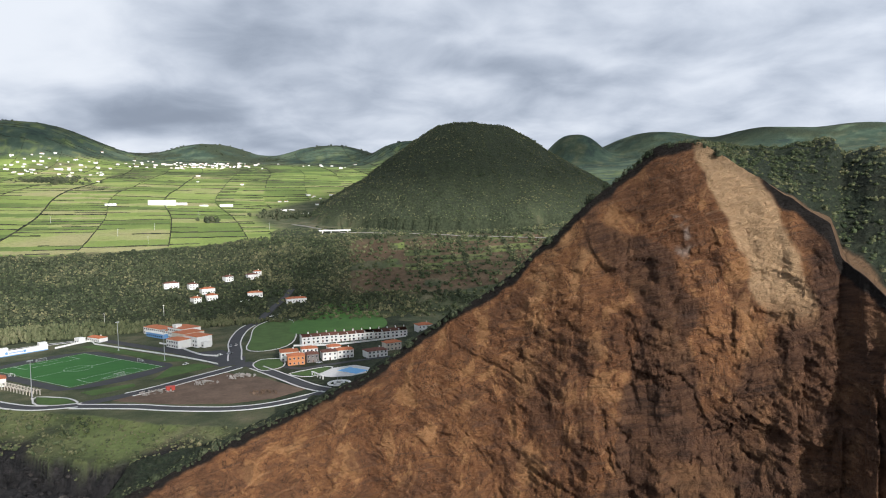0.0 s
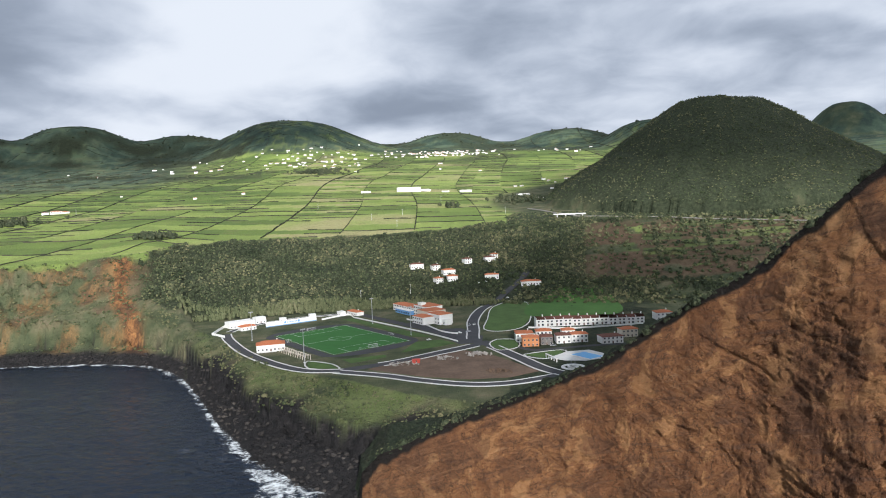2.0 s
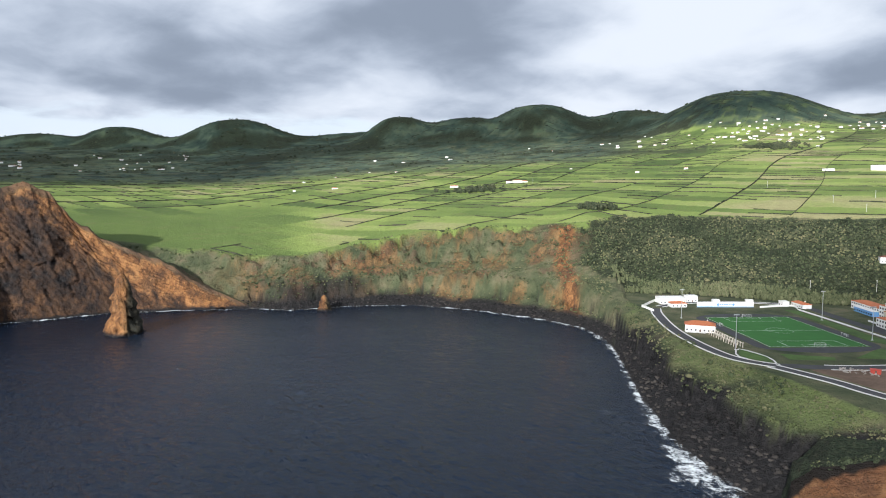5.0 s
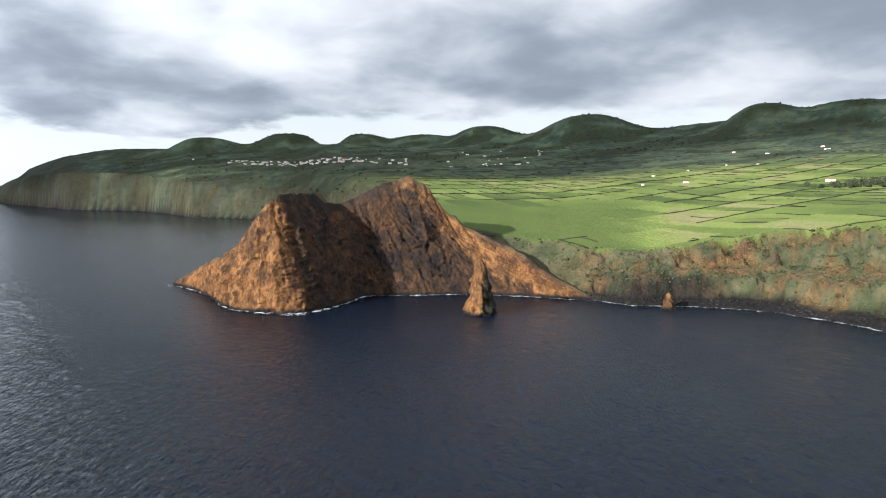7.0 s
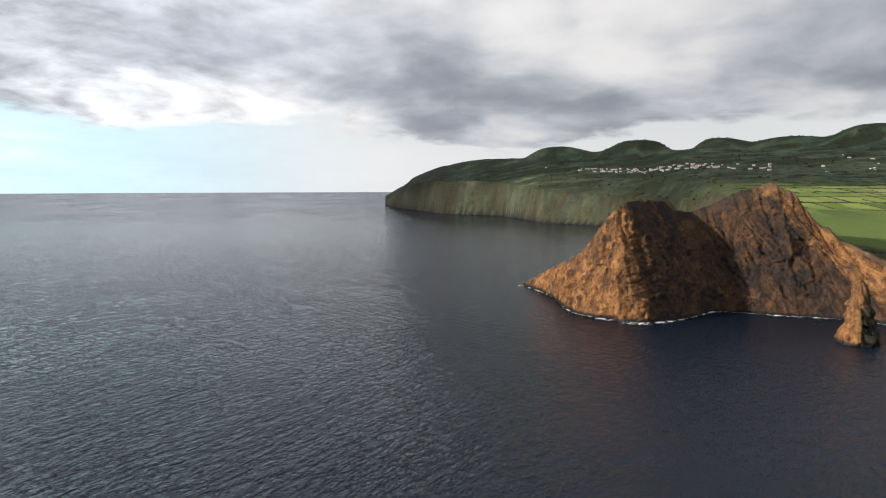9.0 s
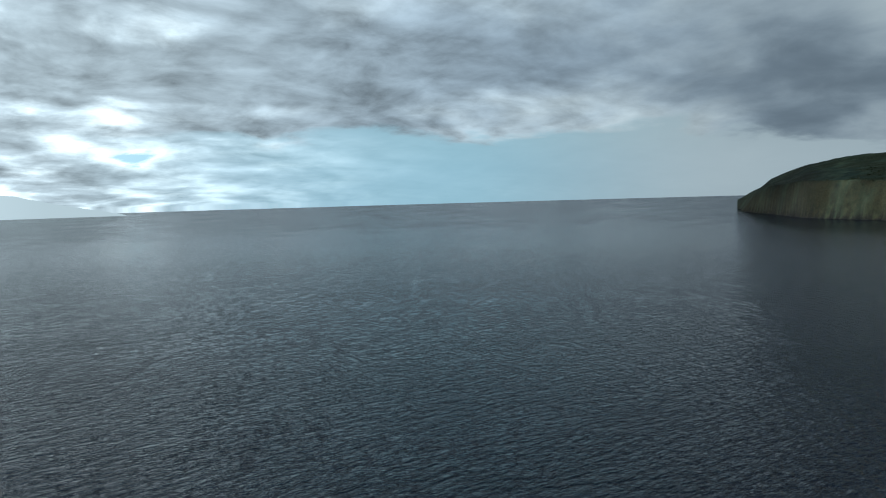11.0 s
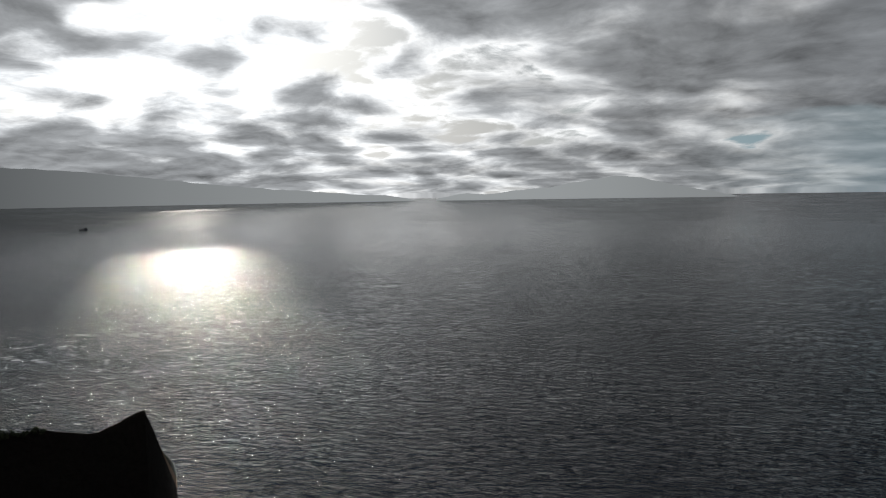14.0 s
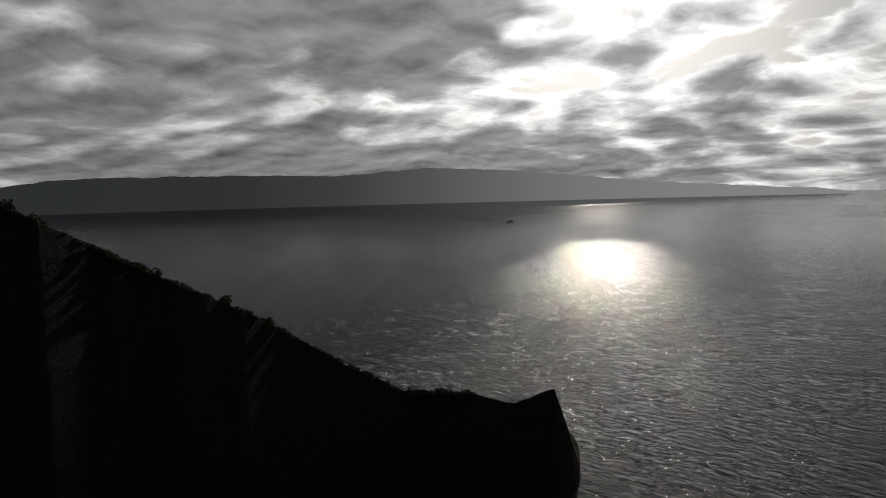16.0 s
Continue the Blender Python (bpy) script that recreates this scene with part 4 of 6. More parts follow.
def make_surf():
    """Broken white water along the shore."""
    az = np.concatenate([np.arange(29, 75, 0.12), np.arange(75, 108.3, 0.12)])
    w = np.where(az < 73, column(COAST + BEHIND, 1, az), column(HEAD[::-1], 1, az))
    wide = np.interp(az, [29, 42, 46, 60, 74, 90, 97, 106, 108], [50, 42, 14, 6, 6, 8, 15, 13, 11])
    s = np.linspace(-1, 1, 13)[:, None]
    wob = (fbm(az * 1.3, az * 0, 4, 91) - 0.5) * 14
    D = w + wob * np.interp(az, [29, 45, 60, 108], [1.4, 0.8, 0.4, 0.4]) + s * wide - 0.25 * wide
    A = np.broadcast_to(az, D.shape)
    wash = np.broadcast_to(1 - np.abs(s) ** 1.5, D.shape) - 0.25 * (fbm(A * 3, D / 9, 3, 93) - 0.3)
    co = np.stack([-D * np.sin(np.radians(A)), D * np.cos(np.radians(A)), 0 * D + 0.45], -1)
    tagged(sheet("surf", co, [FOAM], {"wash": wash}), "white broken water along the rocky shore", "surf", kind="stuff")
    az = np.arange(101, 119, 0.2)
    D = column(CAPE, 1, az) + np.linspace(-1, 1, 3)[:, None] * 26 - 20
    A = np.broadcast_to(az, D.shape)
    co = place(A, D, 0 * D + 1.0)
    tagged(sheet("surf", co, [FOAM], {"wash": 0 * D + 0.45}), "thin white surf under the distant cape", "surf", kind="stuff")
    for n, (a, d, r) in enumerate([(37.6, 318, 9), (34.3, 300, 7), (36.2, 296, 6), (33.0, 288, 6)]):
        t = np.linspace(0, 2 * np.pi, 25)
        q = np.linspace(0.02, 1, 6)[:, None]
        p = heading(a) * d
        rr = r * q * (1 + 0.5 * (fbm(np.cos(t) * 2 + 5 + n, np.sin(t) * 2 + 5, 3, 95) - 0.5))
        co = np.stack([p.x + 1.6 * rr * np.cos(t), p.y + rr * np.sin(t), 0 * rr + 0.5], -1)
        tagged(sheet("surf", co, [FOAM], {"wash": np.broadcast_to(1.15 - q, rr.shape)}), "patch of white water over a sunken rock", "surf", kind="stuff")


def make_stack(az, d, height, radius, lean, name, label):
    """A rock pillar out of the sea."""
    t = np.linspace(0, 2 * np.pi, 73)
    v = np.linspace(0, 1, 44)[:, None]
    shape = np.interp(v[:, 0], [0, 0.06, 0.35, 0.62, 0.9, 1.0], [1.30, 1.12, 0.92, 0.66, 0.40, 0.10])[:, None]
    lump = fbm(np.cos(t) * 1.6 + 3 + 0 * v, np.sin(t) * 1.6 + v * 5, 5, 97, 0.6) - 0.5
    crag = facets(t / 6.2832 * 11 + 0 * v, v * 9 + 0.6 * np.sin(t), 231)
    r = radius * shape * (1 + 0.75 * lump + 0.26 * crag)
    p = heading(az) * d
    z = -2 + v * (height + 2) + 0 * t
    x = p.x + r * np.cos(t) + lean * v * height
    y = p.y + 0.8 * r * np.sin(t)
    dark = ease(y - p.y - 0.10 * (z - 20), -2, 5) * 0.8
    masks = {"tuff": 1 - dark, "lava": np.maximum(dark, ease(z, 4, 1)), "field": 0 * r, "wood": 0 * r, "soil": 0 * r, "tone": 0 * r, "hazed_moor": 0 * r}
    ob = sheet(name, np.stack([x, y, z], -1), [LAND], masks)
    tagged(ob, label, "rock", kind="structure")


def make_islands():
    """Far islands, pale by a haze painted as glow: heading, ridge angle, and haze brightness."""
    m, n = material("far_island_glow")
    # emission carries the distance haze; the islands themselves give no light
    e = n.add("ShaderNodeEmission", n.mix(mask(n, "haze_glow"), (0.040, 0.052, 0.068), (1.9, 1.98, 2.0)), 0.8)
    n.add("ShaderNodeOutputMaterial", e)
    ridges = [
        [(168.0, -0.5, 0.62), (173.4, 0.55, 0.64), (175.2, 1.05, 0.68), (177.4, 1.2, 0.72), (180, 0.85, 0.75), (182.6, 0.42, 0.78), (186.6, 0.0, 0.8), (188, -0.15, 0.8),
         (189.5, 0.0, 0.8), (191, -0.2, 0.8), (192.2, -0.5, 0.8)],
        # this ridge stands for the low dark cloud bank too
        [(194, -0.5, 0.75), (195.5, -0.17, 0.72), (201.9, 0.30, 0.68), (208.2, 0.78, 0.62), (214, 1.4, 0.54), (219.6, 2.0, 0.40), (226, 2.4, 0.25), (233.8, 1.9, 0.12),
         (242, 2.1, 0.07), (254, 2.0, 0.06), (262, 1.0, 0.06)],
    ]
    for rows in ridges:
        az = np.arange(rows[0][0], rows[-1][0], 0.12)
        el = column(rows, 1, az) + (fbm(az * 1.1, az * 0, 4, 99) - 0.5) * 0.16
        base = 0 * az - 0.62
        s = np.linspace(0, 1, 6)[:, None]
        D = 4230 + s * 60
        zz = EYE + D * np.tan(np.radians(base + (el - base) * np.sin(s * np.pi / 2)))
        A = np.broadcast_to(az, zz.shape)
        haze_glow = np.broadcast_to(column(rows, 2, az), zz.shape)
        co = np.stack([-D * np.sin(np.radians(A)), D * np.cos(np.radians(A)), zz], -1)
        tagged(sheet("backdrop", co, [m], {"haze_glow": haze_glow}), "hazy grey island on the horizon", "island", kind="structure")


def make_shade_sheet():
    """An unseen broken cloud layer, added between sun and land to shape the light."""
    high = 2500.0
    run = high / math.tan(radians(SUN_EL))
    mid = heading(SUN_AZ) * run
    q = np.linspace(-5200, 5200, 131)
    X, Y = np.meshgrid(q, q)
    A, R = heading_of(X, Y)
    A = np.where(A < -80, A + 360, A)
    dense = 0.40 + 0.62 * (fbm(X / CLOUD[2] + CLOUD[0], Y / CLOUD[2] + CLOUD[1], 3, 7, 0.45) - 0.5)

    # heaps and hollows set where the land is to look shaded or sunlit
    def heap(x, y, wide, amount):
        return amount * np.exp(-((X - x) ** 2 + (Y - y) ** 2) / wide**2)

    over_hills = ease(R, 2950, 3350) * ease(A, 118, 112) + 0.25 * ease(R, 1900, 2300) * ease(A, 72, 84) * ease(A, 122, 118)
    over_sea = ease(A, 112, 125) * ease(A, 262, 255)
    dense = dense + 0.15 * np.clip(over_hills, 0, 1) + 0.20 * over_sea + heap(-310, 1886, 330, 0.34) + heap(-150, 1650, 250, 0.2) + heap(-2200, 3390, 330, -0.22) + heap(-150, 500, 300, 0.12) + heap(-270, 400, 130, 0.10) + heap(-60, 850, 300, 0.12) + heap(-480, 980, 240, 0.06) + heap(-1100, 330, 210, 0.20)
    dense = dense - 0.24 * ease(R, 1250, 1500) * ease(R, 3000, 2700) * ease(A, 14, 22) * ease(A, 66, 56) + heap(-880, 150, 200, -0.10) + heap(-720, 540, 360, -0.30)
    # gaps put in to let the sun glint on two stretches of sea
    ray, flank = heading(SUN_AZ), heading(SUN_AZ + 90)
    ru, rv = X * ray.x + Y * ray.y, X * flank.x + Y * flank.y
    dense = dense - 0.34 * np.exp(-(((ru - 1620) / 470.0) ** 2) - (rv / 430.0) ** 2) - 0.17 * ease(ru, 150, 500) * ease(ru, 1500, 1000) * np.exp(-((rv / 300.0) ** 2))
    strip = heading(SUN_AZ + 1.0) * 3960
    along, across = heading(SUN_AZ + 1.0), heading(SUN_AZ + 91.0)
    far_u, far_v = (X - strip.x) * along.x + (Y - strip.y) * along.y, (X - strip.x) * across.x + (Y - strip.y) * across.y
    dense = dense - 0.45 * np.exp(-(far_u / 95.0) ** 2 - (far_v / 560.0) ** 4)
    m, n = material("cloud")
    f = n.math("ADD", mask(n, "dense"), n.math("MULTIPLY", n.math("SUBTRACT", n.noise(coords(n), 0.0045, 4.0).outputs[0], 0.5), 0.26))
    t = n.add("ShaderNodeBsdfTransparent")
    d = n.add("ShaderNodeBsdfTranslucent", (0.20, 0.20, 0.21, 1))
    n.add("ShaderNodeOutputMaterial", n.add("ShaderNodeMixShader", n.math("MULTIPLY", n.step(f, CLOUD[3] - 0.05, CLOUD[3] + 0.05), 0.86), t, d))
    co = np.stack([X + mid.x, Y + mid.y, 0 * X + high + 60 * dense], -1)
    tagged(sheet("shade_sheet", co, [m], {"dense": dense}), "added unseen cloud layer that shades land and sea", "cloud", kind="stuff")


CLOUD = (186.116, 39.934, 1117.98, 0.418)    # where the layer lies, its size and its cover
make_surf()
make_stack(82.7, 684, 55, 16, -0.03, "sea_stack", "tall orange and black rock stack standing in the bay")
make_stack(67.2, 742, 17, 8, 0.0, "shore_rock", "dark rock standing at the foot of the sea cliff")
make_islands()
make_shade_sheet()

# ---- things: common ----
WHITE = plain("white_plaster", (0.78, 0.77, 0.74), 0.85, 0.08, 0.35)
CREAM = plain("cream_plaster", (0.62, 0.56, 0.47), 0.85, 0.1, 0.35)
OCHRE = plain("orange_plaster", (0.62, 0.27, 0.12), 0.85, 0.1, 0.35)
GREY = plain("grey_render", (0.20, 0.18, 0.17), 0.9, 0.15, 0.35)
TILE = plain("clay_tiles", (0.50, 0.17, 0.075), 0.85, 0.28, 0.9, by_object=0.35)
OLDTILE = plain("dark_clay_tiles", (0.16, 0.070, 0.050), 0.9, 0.3, 0.9)
PANE = plain("window_glass", (0.030, 0.036, 0.045), 0.12, 0.1, 0.5, spec=0.6)
DOOR = plain("door_paint", (0.12, 0.07, 0.05), 0.6, 0.15, 1.0)
ASPHALT = plain("asphalt", (0.058, 0.058, 0.062), 0.9, 0.22, 0.12)
KERB = plain("kerb_concrete", (0.62, 0.61, 0.59), 0.85, 0.12, 0.5)
TURF = plain("artificial_turf", (0.040, 0.148, 0.028), 0.9, 0.16, 0.10)
LINE = plain("line_paint", (0.70, 0.74, 0.70), 0.8, 0.08, 1.0)
LAWN = plain("lawn", (0.070, 0.120, 0.030), 0.95, 0.30, 0.10)
MEADOW = plain("meadow", (0.060, 0.135, 0.026), 0.95, 0.22, 0.06)
EARTH = plain("bare_earth", (0.135, 0.090, 0.062), 0.95, 0.35, 0.09)
STEEL = plain("galvanised_steel", (0.45, 0.46, 0.47), 0.45, 0.08, 1.0, metal=0.7)
BLUE = plain("pool_blue", (0.06, 0.36, 0.72), 0.3, 0.08, 0.5)
PALEBLUE = plain("blue_paint", (0.16, 0.33, 0.60), 0.6, 0.1, 0.5)
RUBBER = plain("rubber", (0.02, 0.02, 0.02), 0.8, 0.1, 2.0)
RED = plain("red_paint", (0.42, 0.06, 0.04), 0.5, 0.15, 0.8)
NET = plain("net_cord", (0.55, 0.56, 0.56), 0.9, 0.1, 2.0)
TRACK = plain("worn_road", (0.24, 0.225, 0.20), 0.9, 0.2, 0.15)
RUBBLE = plain("rubble", (0.34, 0.31, 0.28), 0.95, 0.35, 0.7)


def mesh_of(name, bm, mat):
    me = bpy.data.meshes.new(name)
    bm.to_mesh(me)
    bm.free()
    me.materials.append(mat)
    return me


def part(name, bm, mat, parent, label="", loc=None):
    ob = new(name, mesh_of(name, bm, mat))
    ob.parent = parent
    if loc is not None:
        ob.matrix_basis = loc
    if label:
        ob["label"] = label
    return ob


def thing(name, x, y, z, turn=0.0, label="", category="", group=""):
    ob = new(name)
    ob.matrix_basis = pose(x, y, z, 0, 0, turn)
    return tagged(ob, label, category, group)


def box(x0, y0, z0, x1, y1, z1, bm=None, bevel=0.0):
    bm = bm or bmesh.new()
    v = [bm.verts.new(p) for p in ((x0, y0, z0), (x1, y0, z0), (x1, y1, z0), (x0, y1, z0), (x0, y0, z1), (x1, y0, z1), (x1, y1, z1), (x0, y1, z1))]
    fs = [bm.faces.new([v[i] for i in f]) for f in ((3, 2, 1, 0), (4, 5, 6, 7), (0, 1, 5, 4), (1, 2, 6, 5), (2, 3, 7, 6), (3, 0, 4, 7))]
    if bevel:
        bmesh.ops.bevel(bm, geom=list({e for f in fs for e in f.edges}), offset=bevel, segments=1, affect="EDGES")
    return bm


def hip_roof(w, d, z, rise, out=0.45, thick=0.22, ridge=None, bm=None):
    """A tiled roof over w x d: ridge = its length (0: a tent; w + 2 out: gables)."""
    bm = bm or bmesh.new()
    a, b = w / 2 + out, d / 2 + out
    r = (max(w - d, 0.3) if ridge is None else ridge) / 2
    lo = [bm.verts.new(p) for p in ((-a, -b, z), (a, -b, z), (a, b, z), (-a, b, z))]
    up = [bm.verts.new((p.co.x, p.co.y, z + thick)) for p in lo]
    p, q = bm.verts.new((-r, 0, z + thick + rise)), bm.verts.new((r, 0, z + thick + rise))
    bm.faces.new(lo[::-1])
    for i in range(4):
        j = (i + 1) % 4
        bm.faces.new((lo[i], lo[j], up[j], up[i]))
    bm.faces.new((up[0], up[1], q, p))
    bm.faces.new((up[2], up[3], p, q))
    bm.faces.new((up[1], up[2], q))
    bm.faces.new((up[3], up[0], p))
    return bm


def opening(parent, side, u, v, w, h, W, D, mat=None, name="window"):
    """A window or door set into the face of a W x D block: side s (front, -y), n, e, w; u along it, v above the floor."""
    turn, half = {"s": (0, D / 2), "n": (180, D / 2), "e": (90, W / 2), "w": (270, W / 2)}[side]
    m = pose(0, 0, 0, 0, 0, turn) @ pose(u, -half, v)
    bm = bmesh.new()
    t = 0.09
    for x0, x1, z0, z1 in ((-w / 2 - t, w / 2 + t, h, h + t), (-w / 2 - t, w / 2 + t, -t, 0), (-w / 2 - t, -w / 2, 0, h), (w / 2, w / 2 + t, 0, h)):
        box(x0, -0.07, z0, x1, 0.0, z1, bm)
    frame_ob = part(name, bm, KERB if name == "window" else WHITE, parent, loc=m)
    part("pane" if name == "window" else "leaf", box(-w / 2, -0.03, 0, w / 2, -0.005, h), mat or PANE, frame_ob)
    return frame_ob


def house(x, y, w, d, h, turn, label, wall=None, roof=None, kind="hip", rise=1.5, z=None, rows=1, sides="sn", chimney=True, group="", category="house"):
    z = float(ground_at(x, y)[0]) - 0.2 if z is None else z
    ob = thing("house", x, y, z, turn, label, category, group)
    part("wall", box(-w / 2, -d / 2, -0.6, w / 2, d / 2, h), wall or WHITE, ob)
    if kind == "flat":
        bm = box(-w / 2 - 0.1, -d / 2 - 0.1, h, w / 2 + 0.1, d / 2 + 0.1, h + 0.35)
        part("roof", bm, roof or WHITE, ob)
    else:
        part("roof", hip_roof(w, d, h, rise, ridge=(w + 0.9) if kind == "gable" else None), roof or TILE, ob)
        if chimney:
            part("chimney", box(w * 0.22, 0.3, h + 0.3, w * 0.22 + 0.7, 1.0, h + rise + 1.0), WHITE, ob)
    storey = h / rows
    for side in sides:
        span = w if side in "sn" else d
        count = max(1, int(span / 2.9))
        for r in range(rows):
            for k in range(count):
                u = (k + 0.5) / count * span - span / 2
                if r == 0 and k == count // 2 and side == "s":
                    opening(ob, side, u, 0.15, 1.1, 2.1, w, d, DOOR, "door")
                else:
                    opening(ob, side, u, r * storey + 1.0, 1.1, 1.25, w, d)
    return ob


def ribbon(name, path, left, right, z, mat, thick=0.0, closed=False, label="", category="", kind="structure", drape=False):
    """A strip along a path of (x, y), from left to right of it (metres, left positive)."""
    p = np.array(path, float)
    n = len(p)
    step = np.roll(p, -1, 0) - np.roll(p, 1, 0) if closed else np.gradient(p, axis=0)
    nor = np.stack([-step[:, 1], step[:, 0]], -1) / np.maximum(np.linalg.norm(step, axis=1), 1e-6)[:, None]
    a, b = p + nor * left, p + nor * right
    zz = ground_at(p[:, 0], p[:, 1]) + z if drape else np.full(n, 28.0 + z)
    bm = bmesh.new()
    rows = []
    for k in range(n):
        ring = [(a[k], zz[k]), (b[k], zz[k])] if not thick else [(a[k], zz[k] - thick), (a[k], zz[k]), (b[k], zz[k]), (b[k], zz[k] - thick)]
        rows.append([bm.verts.new((q[0], q[1], h)) for q, h in ring])
    for k in range(n if closed else n - 1):
        r, s = rows[k], rows[(k + 1) % n]
        for i in range(len(r) - 1):
            bm.faces.new((r[i], r[i + 1], s[i + 1], s[i]))
    if thick and not closed:
        bm.faces.new(rows[0])
        bm.faces.new(rows[-1][::-1])
    bmesh.ops.recalc_face_normals(bm, faces=bm.faces)
    ob = new(name, mesh_of(name, bm, mat))
    return tagged(ob, label, category, kind=kind)


def smooth(points, n=8, closed=False):
    """A curve through points (Catmull-Rom)."""
    p = np.array(points, float)
    m = len(p)
    out = []
    for k in range(m if closed else m - 1):
        a, b, c, d = (p[i % m] if closed else p[min(max(i, 0), m - 1)] for i in (k - 1, k, k + 1, k + 2))
        for t in np.linspace(0, 1, n, endpoint=False):
            out.append(0.5 * (2 * b + (c - a) * t + (2 * a - 5 * b + 4 * c - d) * t * t + (3 * b - a - 3 * c + d) * t**3))
    if not closed:
        out.append(p[-1])
    return np.array(out)


def patch(name, outline, z, mat, label="", category="", kind="structure", edge=None):
    """A flat piece of ground with a rim."""
    bm = bmesh.new()
    zz = 28.0 + z
    top = [bm.verts.new((q[0], q[1], zz)) for q in outline]
    low = [bm.verts.new((q[0], q[1], zz - 0.3)) for q in outline]
    bm.faces.new(top)
    for k in range(len(top)):
        j = (k + 1) % len(top)
        bm.faces.new((top[k], low[k], low[j], top[j]))
    bmesh.ops.triangulate(bm, faces=[f for f in bm.faces if len(f.verts) > 4])
    bmesh.ops.recalc_face_normals(bm, faces=bm.faces)
    ob = new(name, mesh_of(name, bm, mat))
    return tagged(ob, label, category, kind=kind)


def post(x, y, z0, z1, r, n=8, bm=None, taper=1.0):
    bm = bm or bmesh.new()
    a = [bm.verts.new((x + r * math.cos(k * 2 * math.pi / n), y + r * math.sin(k * 2 * math.pi / n), z0)) for k in range(n)]
    b = [bm.verts.new((x + taper * r * math.cos(k * 2 * math.pi / n), y + taper * r * math.sin(k * 2 * math.pi / n), z1)) for k in range(n)]
    for k in range(n):
        j = (k + 1) % n
        bm.faces.new((a[k], a[j], b[j], b[k]))
    bm.faces.new(a[::-1])
    bm.faces.new(b)
    return bm

# ---- the sports ground ----
PC = Vector((-280.2, 479.2))                    # the pitch's middle
LONG = Vector((-87.0, 52.0)).normalized()       # along its sides
PITCH_TURN = math.degrees(math.atan2(LONG.y, LONG.x))
PL, PW = 101.0, 67.0


def on_pitch(u, v):
    w = Vector((-LONG.y, LONG.x))
    p = PC + LONG * u + w * v
    return p.x, p.y


def strip(bm, u0, v0, u1, v1, half, z):
    d = Vector((u1 - u0, v1 - v0)).normalized() * half
    n = Vector((-d.y, d.x))
    vs = [bm.verts.new((u + sx * d.x + sy * n.x, v + sx * d.y + sy * n.y, z)) for u, v, sx, sy in ((u0, v0, -1, -1), (u1, v1, 1, -1), (u1, v1, 1, 1), (u0, v0, -1, 1))]
    bm.faces.new(vs)


def make_pitch():
    # running track: a stadium shape
    line = []
    hu, hv = 46.0, 34.0 + 9
    for k in range(49):
        a = -math.pi / 2 + math.pi * k / 48
        line.append(on_pitch(hu + 21 * math.cos(a), hv * math.sin(a)))
    for k in range(49):
        a = math.pi / 2 + math.pi * k / 48
        line.append(on_pitch(-hu + 21 * math.cos(a), hv * math.sin(a)))
    patch("track", line, 0.10, ASPHALT, "dark asphalt running track round the football pitch", "track")
    infield = [on_pitch(u, v) for u, v in ((-52.5, -34.8), (52.5, -34.8), (52.5, 34.8), (-52.5, 34.8))]
    patch("pitch_margin", infield, 0.16, LAWN, "grass margin of the football pitch", "grass")
    ob = thing("football_pitch", PC.x, PC.y, 28.0, PITCH_TURN, "bright green artificial turf football pitch with white lines", "pitch")
    for k in range(10):                          # rolled strips of turf
        u = -PL / 2 + PL / 10 * k
        part("turf_strip", box(u + 0.01, -PW / 2, 0.1, u + PL / 10 - 0.01, PW / 2, 0.22 + 0.004 * (k % 2)), TURF, ob)
    lines = [("touchline", -PL / 2, -PW / 2, PL / 2, -PW / 2), ("touchline", -PL / 2, PW / 2, PL / 2, PW / 2), ("goal_line", -PL / 2, -PW / 2, -PL / 2, PW / 2),
             ("goal_line", PL / 2, -PW / 2, PL / 2, PW / 2), ("halfway_line", 0, -PW / 2, 0, PW / 2)]
    for s in (-1, 1):
        e = s * PL / 2
        lines += [("box_line", e - s * 16.5, -20.2, e - s * 16.5, 20.2), ("box_line", e, -20.2, e - s * 16.5, -20.2), ("box_line", e, 20.2, e - s * 16.5, 20.2),
                  ("box_line", e - s * 5.5, -9.2, e - s * 5.5, 9.2), ("box_line", e, -9.2, e - s * 5.5, -9.2), ("box_line", e, 9.2, e - s * 5.5, 9.2)]
    for name, *q in lines:
        bm = bmesh.new()
        strip(bm, *q, 0.16, 0.235)
        part(name, bm, LINE, ob)
    bm = bmesh.new()
    for k in range(48):
        a, b = k * math.pi / 24, (k + 1) * math.pi / 24
        strip(bm, 9.15 * math.cos(a), 9.15 * math.sin(a), 9.15 * math.cos(b), 9.15 * math.sin(b), 0.14, 0.236)
    part("centre_circle", bm, LINE, ob)


def make_goal(u, v, turn, size=1.0):
    x, y = on_pitch(u, v)
    ob = thing("goal", x, y, 28.2, PITCH_TURN + turn, "white steel football goal with a net", "goal", "goals on the pitch")
    w, h, d = 3.66 * size, 2.44 * size, 2.0 * size
    for s in (-1, 1):
        part("post", box(s * w - 0.08, -0.08, 0, s * w + 0.08, 0.08, h, bevel=0.03), WHITE, ob)
    part("crossbar", box(-w - 0.08, -0.08, h, w + 0.08, 0.08, h + 0.16, bevel=0.03), WHITE, ob)
    bm = bmesh.new()
    for k in range(15):
        t = -w + k * 2 * w / 14
        box(t - 0.015, 0.02, h - 0.04, t + 0.015, d * 0.5, h, bm)
        box(t - 0.015, d, 0, t + 0.015, d + 0.03, h * 0.6, bm)
    for k in range(8):
        z = k * h / 8
        box(-w, d, z, w, d + 0.03, z + 0.03, bm)
    part("net", bm, NET, ob)


